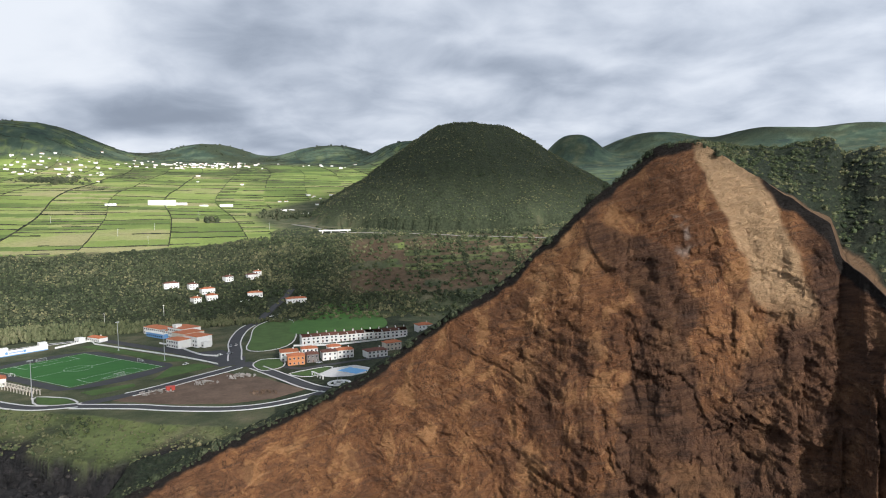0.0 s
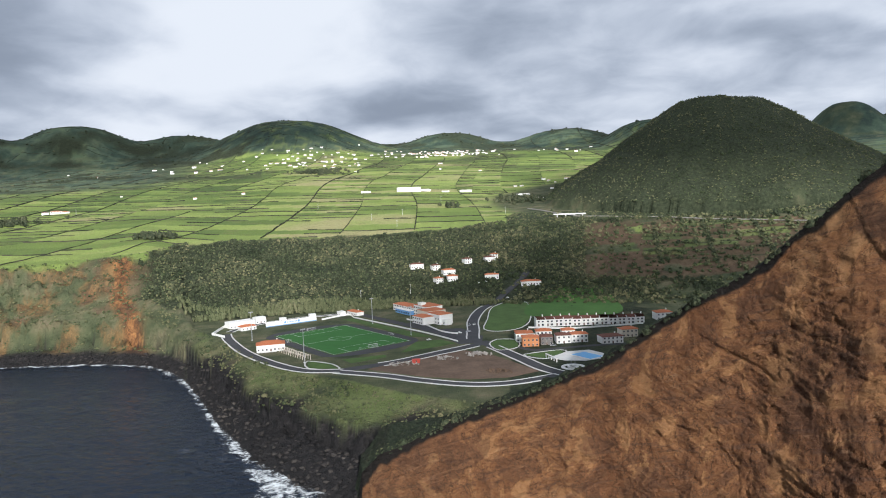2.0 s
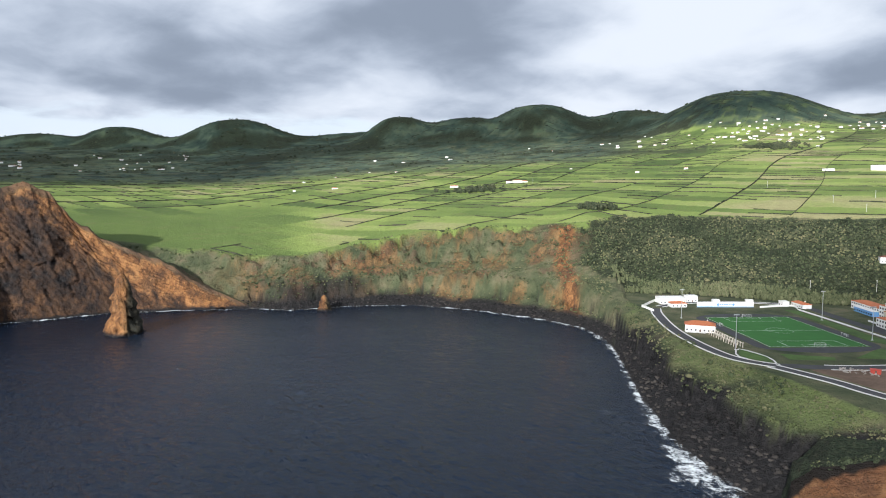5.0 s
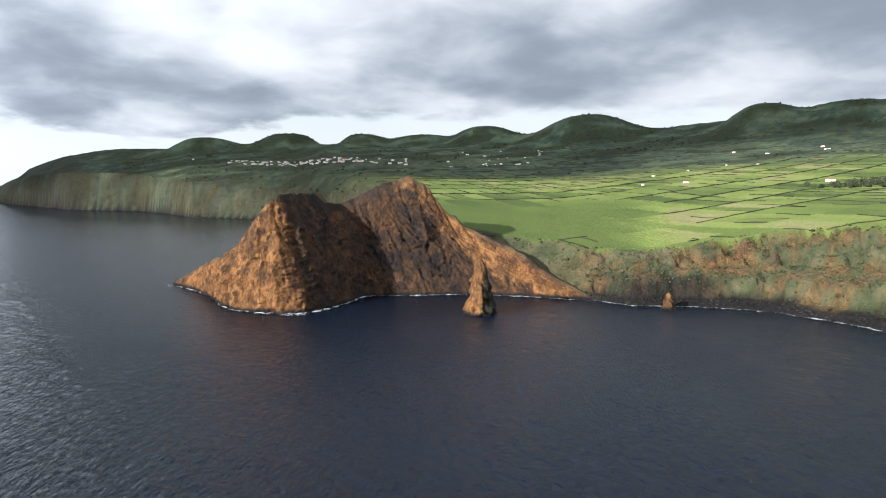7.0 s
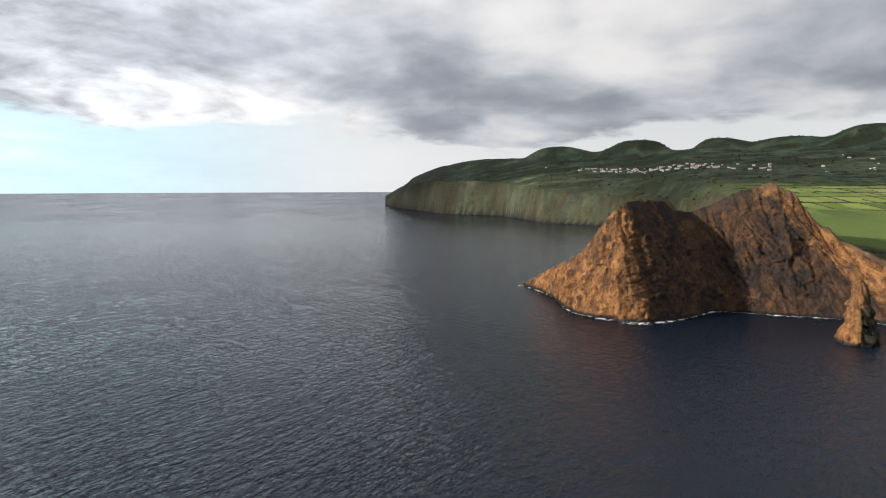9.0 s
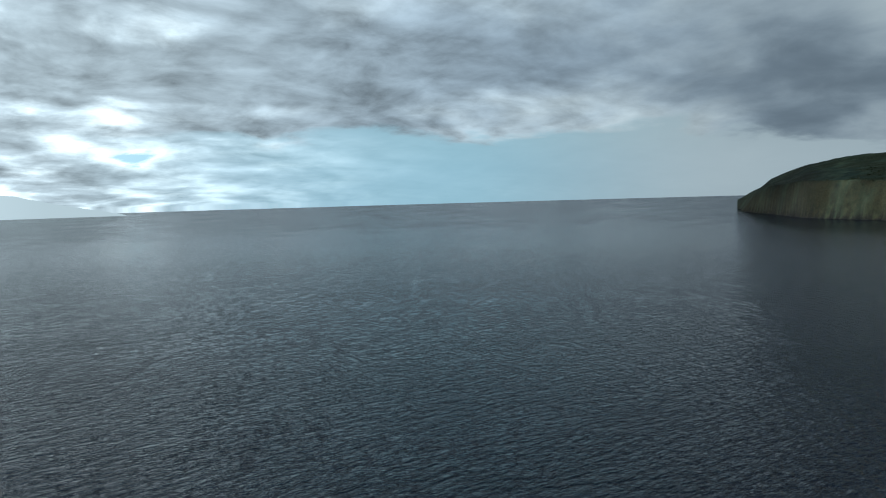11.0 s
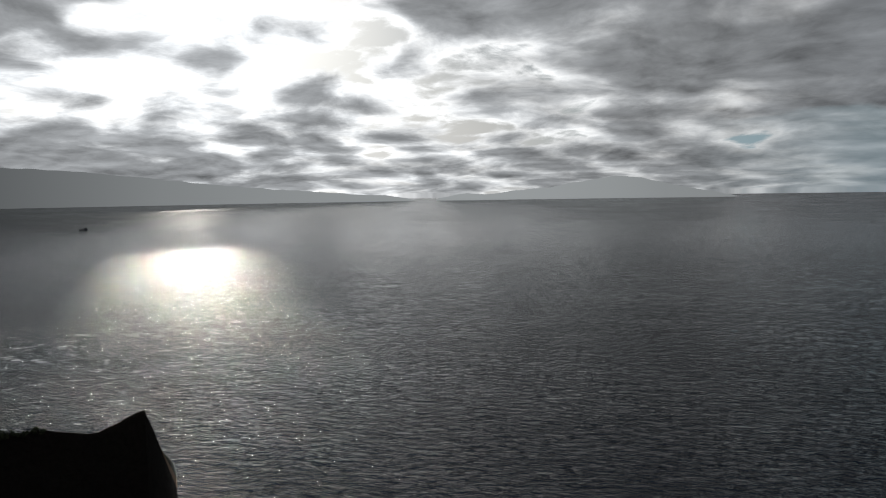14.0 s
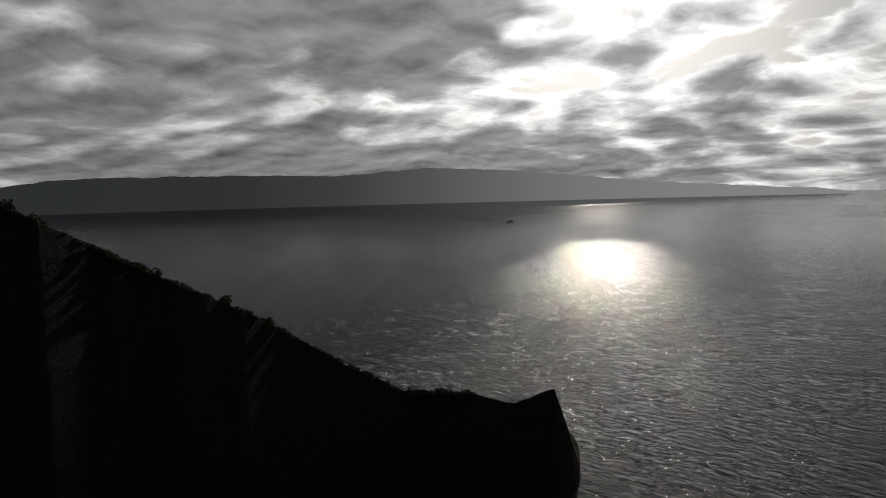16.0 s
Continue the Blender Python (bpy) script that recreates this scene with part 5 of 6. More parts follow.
def make_mast(x, y, turn):
    ob = thing("floodlight_mast", x, y, 28.0, turn, "tall grey steel floodlight mast beside the track", "mast", "floodlights round the pitch")
    part("base", box(-0.6, -0.6, 0, 0.6, 0.6, 0.5, bevel=0.06), KERB, ob)
    part("pole", post(0, 0, 0.4, 24, 0.32, 10, taper=0.5), STEEL, ob)
    part("crossarm", box(-1.8, -0.12, 23.4, 1.8, 0.12, 23.7), STEEL, ob)
    for k in range(4):
        part("lamp", box(-1.7 + k * 0.95, -0.35, 23.0, -1.0 + k * 0.95, 0.1, 23.9, bevel=0.05), STEEL, ob)


def make_club():
    ob = house(-312, 429, 21, 11, 5.2, 37, "white clubhouse with an orange hipped tile roof above the sea", rise=2.4, z=28.0, rows=1, sides="snew", category="clubhouse")
    part("porch", box(-10, -8.2, 0, 4, -5.6, 0.35), KERB, ob)
    per = thing("pergola", -281, 415, 28.1, -30, "row of pale columns under concrete beams beside the pitch", "pergola")
    for k in range(12):
        for s in (-2.2, 2.2):
            part("column", box(-21 + k * 3.7, s - 0.18, 0, -20.64 + k * 3.7, s + 0.18, 3.0), CREAM, per)
        part("rafter", box(-20.95 + k * 3.7, -3.0, 3.3, -20.7 + k * 3.7, 3.0, 3.5), CREAM, per)
    for s in (-2.2, 2.2):
        part("beam", box(-21.4, s - 0.15, 3.0, 20.2, s + 0.15, 3.3), CREAM, per)


def make_banner_wall():
    """The painted wall behind the goal, with unreadable letters as bars."""
    ob = thing("painted_wall", -362.5, 533, 28.0, math.degrees(math.atan2(40, 27)), "long white wall with blue marks behind the pitch", "wall")
    part("wall_panel", box(-25, -0.2, 0, 25, 0.2, 4.2), WHITE, ob)
    part("base_band", box(-25, -0.24, 0, 25, -0.203, 0.7), PALEBLUE, ob)
    part("coping", box(-25.2, -0.35, 4.2, 25.2, 0.35, 4.45), WHITE, ob)
    for s in (-6.5, 7.0):
        bm = bmesh.new()
        bmesh.ops.create_cone(bm, cap_ends=True, segments=20, radius1=1.15, radius2=1.15, depth=0.05, matrix=pose(s, -0.225, 2.4, 90))
        part("emblem", bm, PALEBLUE, ob)
    for k in range(7):
        part("bar", box(-4.6 + k * 1.5, -0.235, 1.9, -3.6 + k * 1.5, -0.205, 2.9), PALEBLUE, ob)


make_pitch()
for u, v, t, s in ((-PL / 2 - 0.2, 0, 90, 1.0), (PL / 2 + 0.2, 0, -90, 1.0), (18, PW / 2 + 2.5, 0, 0.8), (-20, -PW / 2 - 2.5, 180, 0.8)):
    make_goal(u, v, t, s)
for x, y in ((-284, 545), (-227, 503), (-351, 458), (-262, 398)):
    make_mast(x, y, PITCH_TURN + 90)
make_club()
make_banner_wall()

# ---- the quarter round it ----
ROADS = [
    ([(-392, 476), (-372, 455), (-328, 418), (-286, 392), (-250, 378), (-224, 383)], 3.6),
    ([(-226, 383), (-199, 413), (-180, 446), (-166, 470), (-156, 492)], 4.6),
    ([(-166, 484), (-174, 505), (-184, 536), (-196, 570), (-206, 612), (-211, 650), (-209, 692)], 4.4),
    ([(-162, 490), (-142, 468), (-116, 439), (-98, 419), (-82, 408), (-60, 400), (-40, 380)], 4.4),
    ([(-226, 380), (-190, 378), (-164, 373), (-132, 371), (-108, 380), (-84, 404)], 3.6),
    ([(-168, 492), (-195, 512), (-240, 540), (-290, 572), (-330, 598)], 4.4),
    ([(-150, 500), (-120, 470), (-100, 478), (-78, 492), (-52, 505), (-30, 515)], 2.6),
    ([(-330, 600), (-372, 565), (-396, 520), (-396, 486)], 2.6),
]
for n, (pts, half) in enumerate(ROADS):
    line = smooth(pts, 8)
    ribbon("road", line, half, -half, 0.12 + 0.006 * n, ASPHALT, 0.2, label="dark asphalt road through the new quarter", category="road")
    for s in (1, -1):
        if n in (5, 6):
            continue
        cut = line[6:-6] if n in (1, 2, 3) else line
        ribbon("kerb", cut, s * half, s * (half + 1.15), 0.30, KERB, 0.4, label="pale concrete kerb and pavement along the road", category="kerb")
ribbon("road", smooth([(-209, 686), (-205, 715), (-199, 745), (-197, 775)], 8), 3.6, -3.6, 0.8, ASPHALT, 1.0, label="steep asphalt road up to the houses under the wood", category="road", drape=True)
patch("parking_lot", [(-250, 560), (-214, 532), (-196, 540), (-186, 528), (-168, 512), (-160, 486), (-176, 478), (-206, 510), (-256, 548)], 0.10, ASPHALT, "dark asphalt parking ground by the school", "parking lot")
for pts, lab in (
    ([(-208, 442), (-186, 470), (-180, 480), (-196, 490), (-212, 478)], "grass verge between the track and the crossing"),
    ([(-206, 500), (-222, 510), (-318, 570), (-326, 563), (-300, 548), (-226, 498)], "long grass verge behind the running track"),
    ([(-228, 404), (-212, 426), (-216, 432), (-240, 412)], "grass verge between the track and the road"),
    ([(-153, 482), (-152, 500), (-137, 501), (-129, 476), (-140, 463)], "small lawn with a pale kerb at the crossing"),
    ([(-119, 453), (-97, 473), (-92, 463), (-102, 444)], "small lawn above the swimming pool"),
    ([(-176, 540), (-187, 585), (-199, 630), (-203, 660), (-198, 690), (-176, 690), (-150, 600), (-146, 552), (-160, 532)], "sloping lawn beside the road"),
    ([(-250, 384), (-228, 386), (-240, 398), (-262, 402)], "small triangle of grass by the road"),
):
    patch("lawn", pts, 0.2, LAWN, lab, "lawn")
    if "long" in lab or "between the track" in lab:
        continue
    ribbon("kerb", smooth(pts, 3, True), 0.45, -0.55, 0.30, KERB, 0.3, True, "pale concrete kerb round the grass", "kerb")
plot = [(-209, 391), (-186, 430), (-164, 458), (-138, 446), (-98, 411), (-112, 392), (-134, 382), (-168, 382)]
patch("building_plot", plot, 0.14, EARTH, "bare brown building plot with rubble", "building plot")
field_line = [(-150, 606), (-166, 640), (-170, 690), (-150, 735), (-110, 745), (-84, 700), (-74, 640), (-100, 618)]


def drape_patch(name, outline, lift, mat, label, category):
    p = np.array(outline)
    c = p.mean(0)
    ring = smooth(outline, 6, True)
    rows = [c + (ring - c) * s for s in np.linspace(0.02, 1, 16)]
    co = []
    for r in rows:
        r = np.vstack([r, r[:1]])
        co.append(np.column_stack([r, ground_at(r[:, 0], r[:, 1]) + lift]))
    return tagged(sheet(name, np.array(co), [mat]), label, category, kind="structure")


drape_patch("meadow", field_line, 0.5, MEADOW, "bright green meadow behind the terraced houses", "meadow")

walls = [([(-344, 556), (-333, 586), (-322, 577)], 1.6), ([(-320, 574), (-222, 516), (-180, 486)], 1.1), ([(-262, 572), (-240, 556), (-208, 522), (-190, 514)], 1.3),
         ([(-402, 470), (-420, 520), (-396, 540)], 2.2), ([(-383, 463), (-404, 472)], 2.0), ([(-140, 550), (-106, 553), (-77, 568), (-50, 586)], 1.4)]
for pts, hh in walls:
    ribbon("garden_wall", smooth(pts, 5), 0.2, -0.2, hh, WHITE, hh, label="low white plastered boundary wall", category="wall")


def make_terrace():
    """Twelve terraced houses in a row, in three steps."""
    a, b = Vector((-136, 559)), Vector((-51, 596))
    n = 12
    w = (b - a).length / n
    turn = math.degrees(math.atan2(b.y - a.y, b.x - a.x))
    first = None
    for k in range(n):
        p = a + (b - a) * ((k + 0.5) / n)
        z = 28.4 - 0.5 * (k // 4)
        m = pose(p.x, p.y, z, 0, 0, turn)
        if first:
            copy_thing(first, m)
            continue
        ob = first = thing("terraced_house", p.x, p.y, z, turn, "white two-storey terraced house with dark tiles and a chimney", "house", "terraced houses in a row")
        part("wall", box(-w / 2, -4.5, -1.5, w / 2, 4.5, 6.0), WHITE, ob)
        part("party_wall", box(-w / 2 - 0.15, -5.2, -1.5, -w / 2 + 0.15, 4.8, 7.3), WHITE, ob)
        bm = bmesh.new()
        vs = [bm.verts.new(q) for q in ((-w / 2, -5.0, 5.9), (w / 2, -5.0, 5.9), (w / 2, 0, 8.0), (-w / 2, 0, 8.0), (-w / 2, 5.0, 5.9), (w / 2, 5.0, 5.9))]
        bm.faces.new((vs[0], vs[1], vs[2], vs[3]))
        bm.faces.new((vs[3], vs[2], vs[5], vs[4]))
        bmesh.ops.solidify(bm, geom=bm.faces[:], thickness=0.2)
        part("roof", bm, OLDTILE, ob)
        ch = part("chimney", box(w * 0.24, -0.5, 7.2, w * 0.24 + 0.8, 0.5, 9.6), WHITE, ob)
        part("cap", box(w * 0.24 - 0.1, -0.6, 9.6, w * 0.24 + 0.9, 0.6, 9.8), OLDTILE, ch)
        opening(ob, "s", -w * 0.22, 3.4, 1.5, 1.4, w, 9)
        opening(ob, "s", w * 0.22, 3.4, 1.5, 1.4, w, 9)
        opening(ob, "s", -w * 0.22, 0.2, 1.2, 2.1, w, 9, DOOR, "door")
        opening(ob, "s", w * 0.22, 0.7, 1.7, 1.5, w, 9)
        bal = part("balcony", box(-w / 2 + 0.3, -5.6, 2.75, w / 2 - 0.3, -4.5, 2.95), WHITE, ob)
        part("railing", box(-w / 2 + 0.3, -5.6, 2.95, w / 2 - 0.3, -5.5, 3.75), WHITE, bal)


def make_school():
    ob = thing("school", -250, 590, 28.0, -36.5, "large white school building with orange tiled roofs", "school")
    def wing(x0, y0, x1, y1, h, roofed=True, mat=WHITE, rows=2):
        w, d = x1 - x0, y1 - y0
        body = part("wing", box(-w / 2, -d / 2, -0.5, w / 2, d / 2, h), mat, ob, loc=pose((x0 + x1) / 2, (y0 + y1) / 2, 0))
        if roofed:
            part("roof", hip_roof(w, d, h, 1.6, 0.3), TILE, body)
        else:
            part("parapet", box(-w / 2 - 0.1, -d / 2 - 0.1, h, w / 2 + 0.1, d / 2 + 0.1, h + 0.4), WHITE, body)
        for r in range(rows):
            for k in range(int(w / 3.4)):
                bm = box(-0.8 + (k + 0.5) * w / int(w / 3.4) - w / 2, -d / 2 - 0.06, r * 3.3 + 1.0, 0.8 + (k + 0.5) * w / int(w / 3.4) - w / 2, -d / 2 - 0.004, r * 3.3 + 2.4)
                part("window", bm, PANE, body)
        return body
    wing(-62, -2, -16, 12, 6.4)
    wing(-72, 4, -62, 14, 4.6)
    w1 = wing(-46, -8, -18, -2.2, 4.0, False, PALEBLUE, 1)
    wing(-15.8, -4, 8, 14, 10.5, True, WHITE, 3)
    wing(-8, -3.8, -2, 1.8, 13.0, False, WHITE, 3)
    wing(8.2, -14, 26, 6, 9.5, True, CREAM, 2)
    wing(20, -26, 38, -14.2, 6.8, True, WHITE, 2)
    wing(27, -14, 47, 0, 8.8, True, WHITE, 2)
    wing(47.2, -11, 52, -4, 4.2, False, WHITE, 1)


make_terrace()
make_school()
house(-36, 613, 14, 11, 6.5, 25, "white house with orange roof at the end of the terrace", rows=2, rise=1.8)
house(-131, 500, 13, 12, 6.8, 20, "white house with an orange roof beside the crossing", rows=2)
house(-122, 484, 12, 9, 6.8, 20, "orange plastered house with arches and a tiled roof", wall=OCHRE, rows=2)
house(-119, 514, 12, 9, 6.0, 20, "white house with a red tiled roof behind the others", rows=2)
house(-112, 492, 9, 9, 6.2, 22, "unfinished grey house with a dark tiled roof", wall=GREY, roof=OLDTILE, rows=2)
house(-101, 500, 11, 10, 6.2, 22, "white two-storey house with dark tiles", roof=OLDTILE, rows=2)
house(-90, 506, 12, 9, 6.2, 22, "white two-storey house with an orange tiled roof", rows=2)
house(-101, 520, 10, 8, 6.0, 22, "white house with an orange roof in the second row", rows=2)
house(-67, 507, 16, 11, 5.2, 30, "long white house with a dark brown roof by the cliff", roof=OLDTILE, rows=2)
house(-57, 532, 13, 9, 6.2, 30, "cream house with an orange tiled roof by the cliff", wall=CREAM, rows=2)
house(-232, 748, 16, 9, 5, 20, "white house with an orange roof at the upper road", rows=1)
house(-184, 740, 22, 9, 4.4, 24, "long low house with a bright orange roof", rows=1)
house(-405, 512, 24, 13, 5.2, 60, "low white flat-roofed building at the cliff's edge", kind="flat", rows=1, sides="sne")
house(-388, 500, 14, 9, 3.6, 60, "low white building with an orange tiled roof", rows=1)
house(-399, 533, 10, 8, 5.6, 60, "white flat-roofed annexe behind the clubhouse", kind="flat", rows=1)
house(-326, 590, 18, 8, 3.8, -30, "low white changing rooms with an orange roof", rows=1)
house(-338, 583, 7, 6, 4.4, -30, "small white cube-shaped hut", kind="flat", rows=1)
house(-361, 566, 6, 5, 4.0, 50, "small white hut behind the wall", kind="flat", rows=1)
house(-378, 541, 6, 5, 4.0, 50, "small white hut behind the wall", kind="flat", rows=1)
house(10, 712, 28, 7, 3.6, 8, "long low white farm building under the fields", kind="gable", roof=OLDTILE, rows=1)


def make_pool():
    deck = [(-100, 447), (-92, 468), (-78, 477), (-66, 468), (-66, 452), (-75, 444), (-88, 442)]
    patch("pool_terrace", deck, 0.24, KERB, "pale paved terrace round the swimming pool", "terrace")
    ob = thing("swimming_pool", -76, 457.5, 28.2, -35, "bright blue covered swimming pool on a pale terrace", "pool")
    part("rim", box(-9.6, -6.6, 0, 9.6, 6.6, 0.5, bevel=0.08), WHITE, ob)
    part("water", box(-9, -6, 0.1, 9, 6, 0.56), BLUE, ob)
    ob = thing("fountain", -79.5, 424.5, 28.2, 0, "round pale fountain basin with a double ring", "fountain")
    for name, r0, r1, h in (("outer_ring", 5.6, 7.6, 0.5), ("inner_ring", 2.6, 3.6, 1.0)):
        bm = bmesh.new()
        n = 40
        rows = []
        for k in range(n):
            c, s = math.cos(k * 2 * math.pi / n), math.sin(k * 2 * math.pi / n)
            rows.append([bm.verts.new(q) for q in ((r0 * c, r0 * s, 0), (r0 * c, r0 * s, h), (r1 * c, r1 * s, h), (r1 * c, r1 * s, 0))])
        for k in range(n):
            a, b = rows[k], rows[(k + 1) % n]
            for i in range(3):
                bm.faces.new((a[i], a[i + 1], b[i + 1], b[i]))
        part(name, bm, WHITE, ob)
    for s in (-1.2, 1.2):
        part("lamp_post", post(s, 0, 0, 5.0, 0.12, 8), STEEL, ob)
    arch = thing("white_colonnade", -97, 441, 28.3, -52, "low white colonnade by the pool", "colonnade")
    for k in range(5):
        part("column", box(-8 + k * 4 - 0.3, -0.3, 0, -8 + k * 4 + 0.3, 0.3, 2.2), WHITE, arch)
    part("beam", box(-8.4, -0.5, 2.2, 8.4, 0.5, 2.7), WHITE, arch)


make_pool()


def make_car(x, y, turn, paint, label, z=28.25):
    ob = thing("car", x, y, z, turn, label, "car", "parked cars")
    bm = bmesh.new()
    prof = [(-2.1, 0.35), (-2.15, 0.8), (-1.2, 0.92), (1.9, 0.92), (2.1, 0.75), (2.1, 0.35)]
    rows = [[bm.verts.new((px, s * 0.86, pz)) for px, pz in prof] for s in (-1, 1)]
    bm.faces.new(rows[0])
    bm.faces.new(rows[1][::-1])
    for k in range(len(prof)):
        j = (k + 1) % len(prof)
        bm.faces.new((rows[0][k], rows[1][k], rows[1][j], rows[0][j]))
    bmesh.ops.recalc_face_normals(bm, faces=bm.faces)
    part("body", bm, paint, ob)
    bm = box(-1.0, -0.78, 0.9, 1.7, 0.78, 1.42)
    for v in bm.verts:
        if v.co.z > 1.2:
            v.co.x *= 0.72
            v.co.y *= 0.86
    cab = part("cabin", bm, PANE, ob)
    part("roof", box(-0.7, -0.66, 1.42, 1.2, 0.66, 1.47), paint, cab)
    for wx in (-1.35, 1.35):
        for wy in (-0.8, 0.8):
            bm = bmesh.new()
            bmesh.ops.create_cone(bm, cap_ends=True, segments=12, radius1=0.33, radius2=0.33, depth=0.22, matrix=pose(wx, wy, 0.33, 90))
            part("wheel", bm, RUBBER, ob)


SILVER = plain("silver_car_paint", (0.45, 0.46, 0.48), 0.3, 0.05, 1.0, metal=0.3)
DARKCAR = plain("dark_car_paint", (0.04, 0.05, 0.07), 0.3, 0.05, 1.0)
for x, y, t, paint, lab in (
    (-190, 517, 40, WHITE, "white car parked by the school"), (-184, 523, 40, SILVER, "silver car parked by the school"), (-190, 556, 100, WHITE, "white car parked on the road"),
    (-193, 552, 100, SILVER, "silver car parked on the road"), (-196, 690, 60, WHITE, "white van parked by the upper road"), (-200, 698, 60, WHITE, "white car parked by the upper road"),
    (-193, 704, 60, SILVER, "silver car parked by the upper road"), (-188, 694, 60, DARKCAR, "dark car parked by the upper road"), (-236, 735, 20, WHITE, "white car parked on the verge"),
    (-242, 730, 20, WHITE, "white car parked on the verge"), (-204, 486, 60, WHITE, "white car parked on the grass"), (-105, 484, 30, SILVER, "silver car parked by the houses")):
    make_car(x, y, t, paint, lab, float(ground_at(x, y)[0]) + 0.25)


def make_rubble():
    rng = random.Random(5)
    for cx, cy, n, spread, mat, lab in ((-150, 447, 60, 7, RUBBLE, "heap of pale rubble on the building plot"), (-190, 408, 40, 7, RUBBLE, "heap of stones and planks on the plot"),
                                        (-122, 404, 50, 6, EARTH, "heap of brown earth and timber on the plot"), (-168, 430, 40, 6, RUBBLE, "scattered pale building waste")):
        bm = bmesh.new()
        for k in range(n):
            a, r, s = rng.uniform(0, 6.3), spread * rng.random() ** 0.7, rng.uniform(0.3, 1.3)
            m = pose(cx + 1.5 * r * math.cos(a), cy + r * math.sin(a), 28.3 + (1 - r / spread) * 1.3, rng.uniform(0, 90), rng.uniform(0, 90), rng.uniform(0, 90))
            bmesh.ops.create_cube(bm, size=s, matrix=m @ Matrix.Diagonal((rng.uniform(0.5, 2.6), 1, 0.5, 1)))
        tagged(new("rubble_heap", mesh_of("rubble_heap", bm, mat)), lab, "rubble", kind="stuff")
    hut = thing("site_hut", -184, 414, 28.1, 30, "small red site hut on the building plot", "hut")
    part("wall", box(-2.6, -1.5, 0, 2.6, 1.5, 2.5), RED, hut)
    part("roof", box(-2.8, -1.7, 2.5, 2.8, 1.7, 2.65), RED, hut)
    part("door", box(-0.4, -1.56, 0.1, 0.5, -1.503, 2.1), DOOR, hut)


make_rubble()

# ---- plants, walls and far houses ----


def foliage(name, dark, mid, light):
    m, n = material(name)
    r = n.add("ShaderNodeNewGeometry").outputs["Random Per Island"]
    co = coords(n)
    f = n.noise(co, 0.9, 4.0, 0.7)
    wide = n.noise(co, 0.018, 4.0, 0.6)
    v = n.math("ADD", n.math("MULTIPLY", r, 0.45), n.math("MULTIPLY", f.outputs[0], 0.25))
    v = n.math("ADD", v, n.math("MULTIPLY_ADD", wide.outputs[0], 1.1, -0.37))
    col = n.ramp(v, (0.2, dark), (0.5, mid), (0.85, light)).outputs[0]
    surface(n, col, 0.9, f.outputs[0], 0.9, 0.8, 0.0, 0.1)
    return m


TREES = foliage("tree_leaves", (0.026, 0.035, 0.022), (0.056, 0.069, 0.039), (0.125, 0.130, 0.076))
SCRUB = foliage("scrub_leaves", (0.034, 0.048, 0.026), (0.086, 0.106, 0.052), (0.230, 0.210, 0.115))
CANE = foliage("cane_leaves", (0.080, 0.098, 0.050), (0.130, 0.145, 0.075), (0.200, 0.195, 0.110))
HEDGE = foliage("hedge_and_stone", (0.020, 0.024, 0.016), (0.042, 0.048, 0.030), (0.085, 0.080, 0.058))
ROCK = foliage("shore_boulders", (0.012, 0.012, 0.013), (0.028, 0.026, 0.026), (0.070, 0.062, 0.056))


def crowns(count, detail, leaves, seed):
    """Crown shapes: a lumpy core, open below, under many small leaf clumps with gaps."""
    out = []
    rng = np.random.default_rng(seed)
    for k in range(count):
        bm = bmesh.new()
        bmesh.ops.create_icosphere(bm, subdivisions=detail, radius=1.0)
        off = Vector(rng.uniform(0, 50, 3))

        def reach(p):
            s = 0.62 + 0.9 * noise.noise(p * 1.7 + off) + 0.35 * noise.noise(p * 4.1 + off)
            q = p * max(0.3, 0.42 + s * 0.8)
            q.z = max(q.z * 0.95 + 0.45, -0.12)
            return q

        for v in bm.verts:
            v.co = reach(v.co.copy()) * (0.86 if leaves else 1.0)
        bm.verts.index_update()
        vs = [v.co[:] for v in bm.verts]
        fs = [[v.index for v in f.verts] for f in bm.faces]
        bm.free()
        for j in range(leaves):
            p = Vector(rng.normal(0, 1, 3))
            p.z = abs(p.z) * 0.9 - 0.15
            p.normalize()
            c = reach(p)
            a = p.cross(Vector(rng.normal(0, 1, 3))).normalized()
            b = (p.cross(a) + p * rng.normal(0, 0.55)).normalized()
            size = rng.uniform(0.20, 0.42)
            i = len(vs)
            vs += [tuple(c + a * size * 0.9), tuple(c + b * size), tuple(c - a * size * 0.8), tuple(c - b * size * 0.7)]
            fs += [[i, i + 1, i + 2], [i, i + 2, i + 3]]
        out.append((np.array(vs), np.array(fs)))
    return out


BIG, SMALL, TINY, ROUGH = crowns(6, 1, 42, 3), crowns(6, 1, 16, 9), crowns(6, 1, 5, 15), crowns(5, 1, 0, 19)


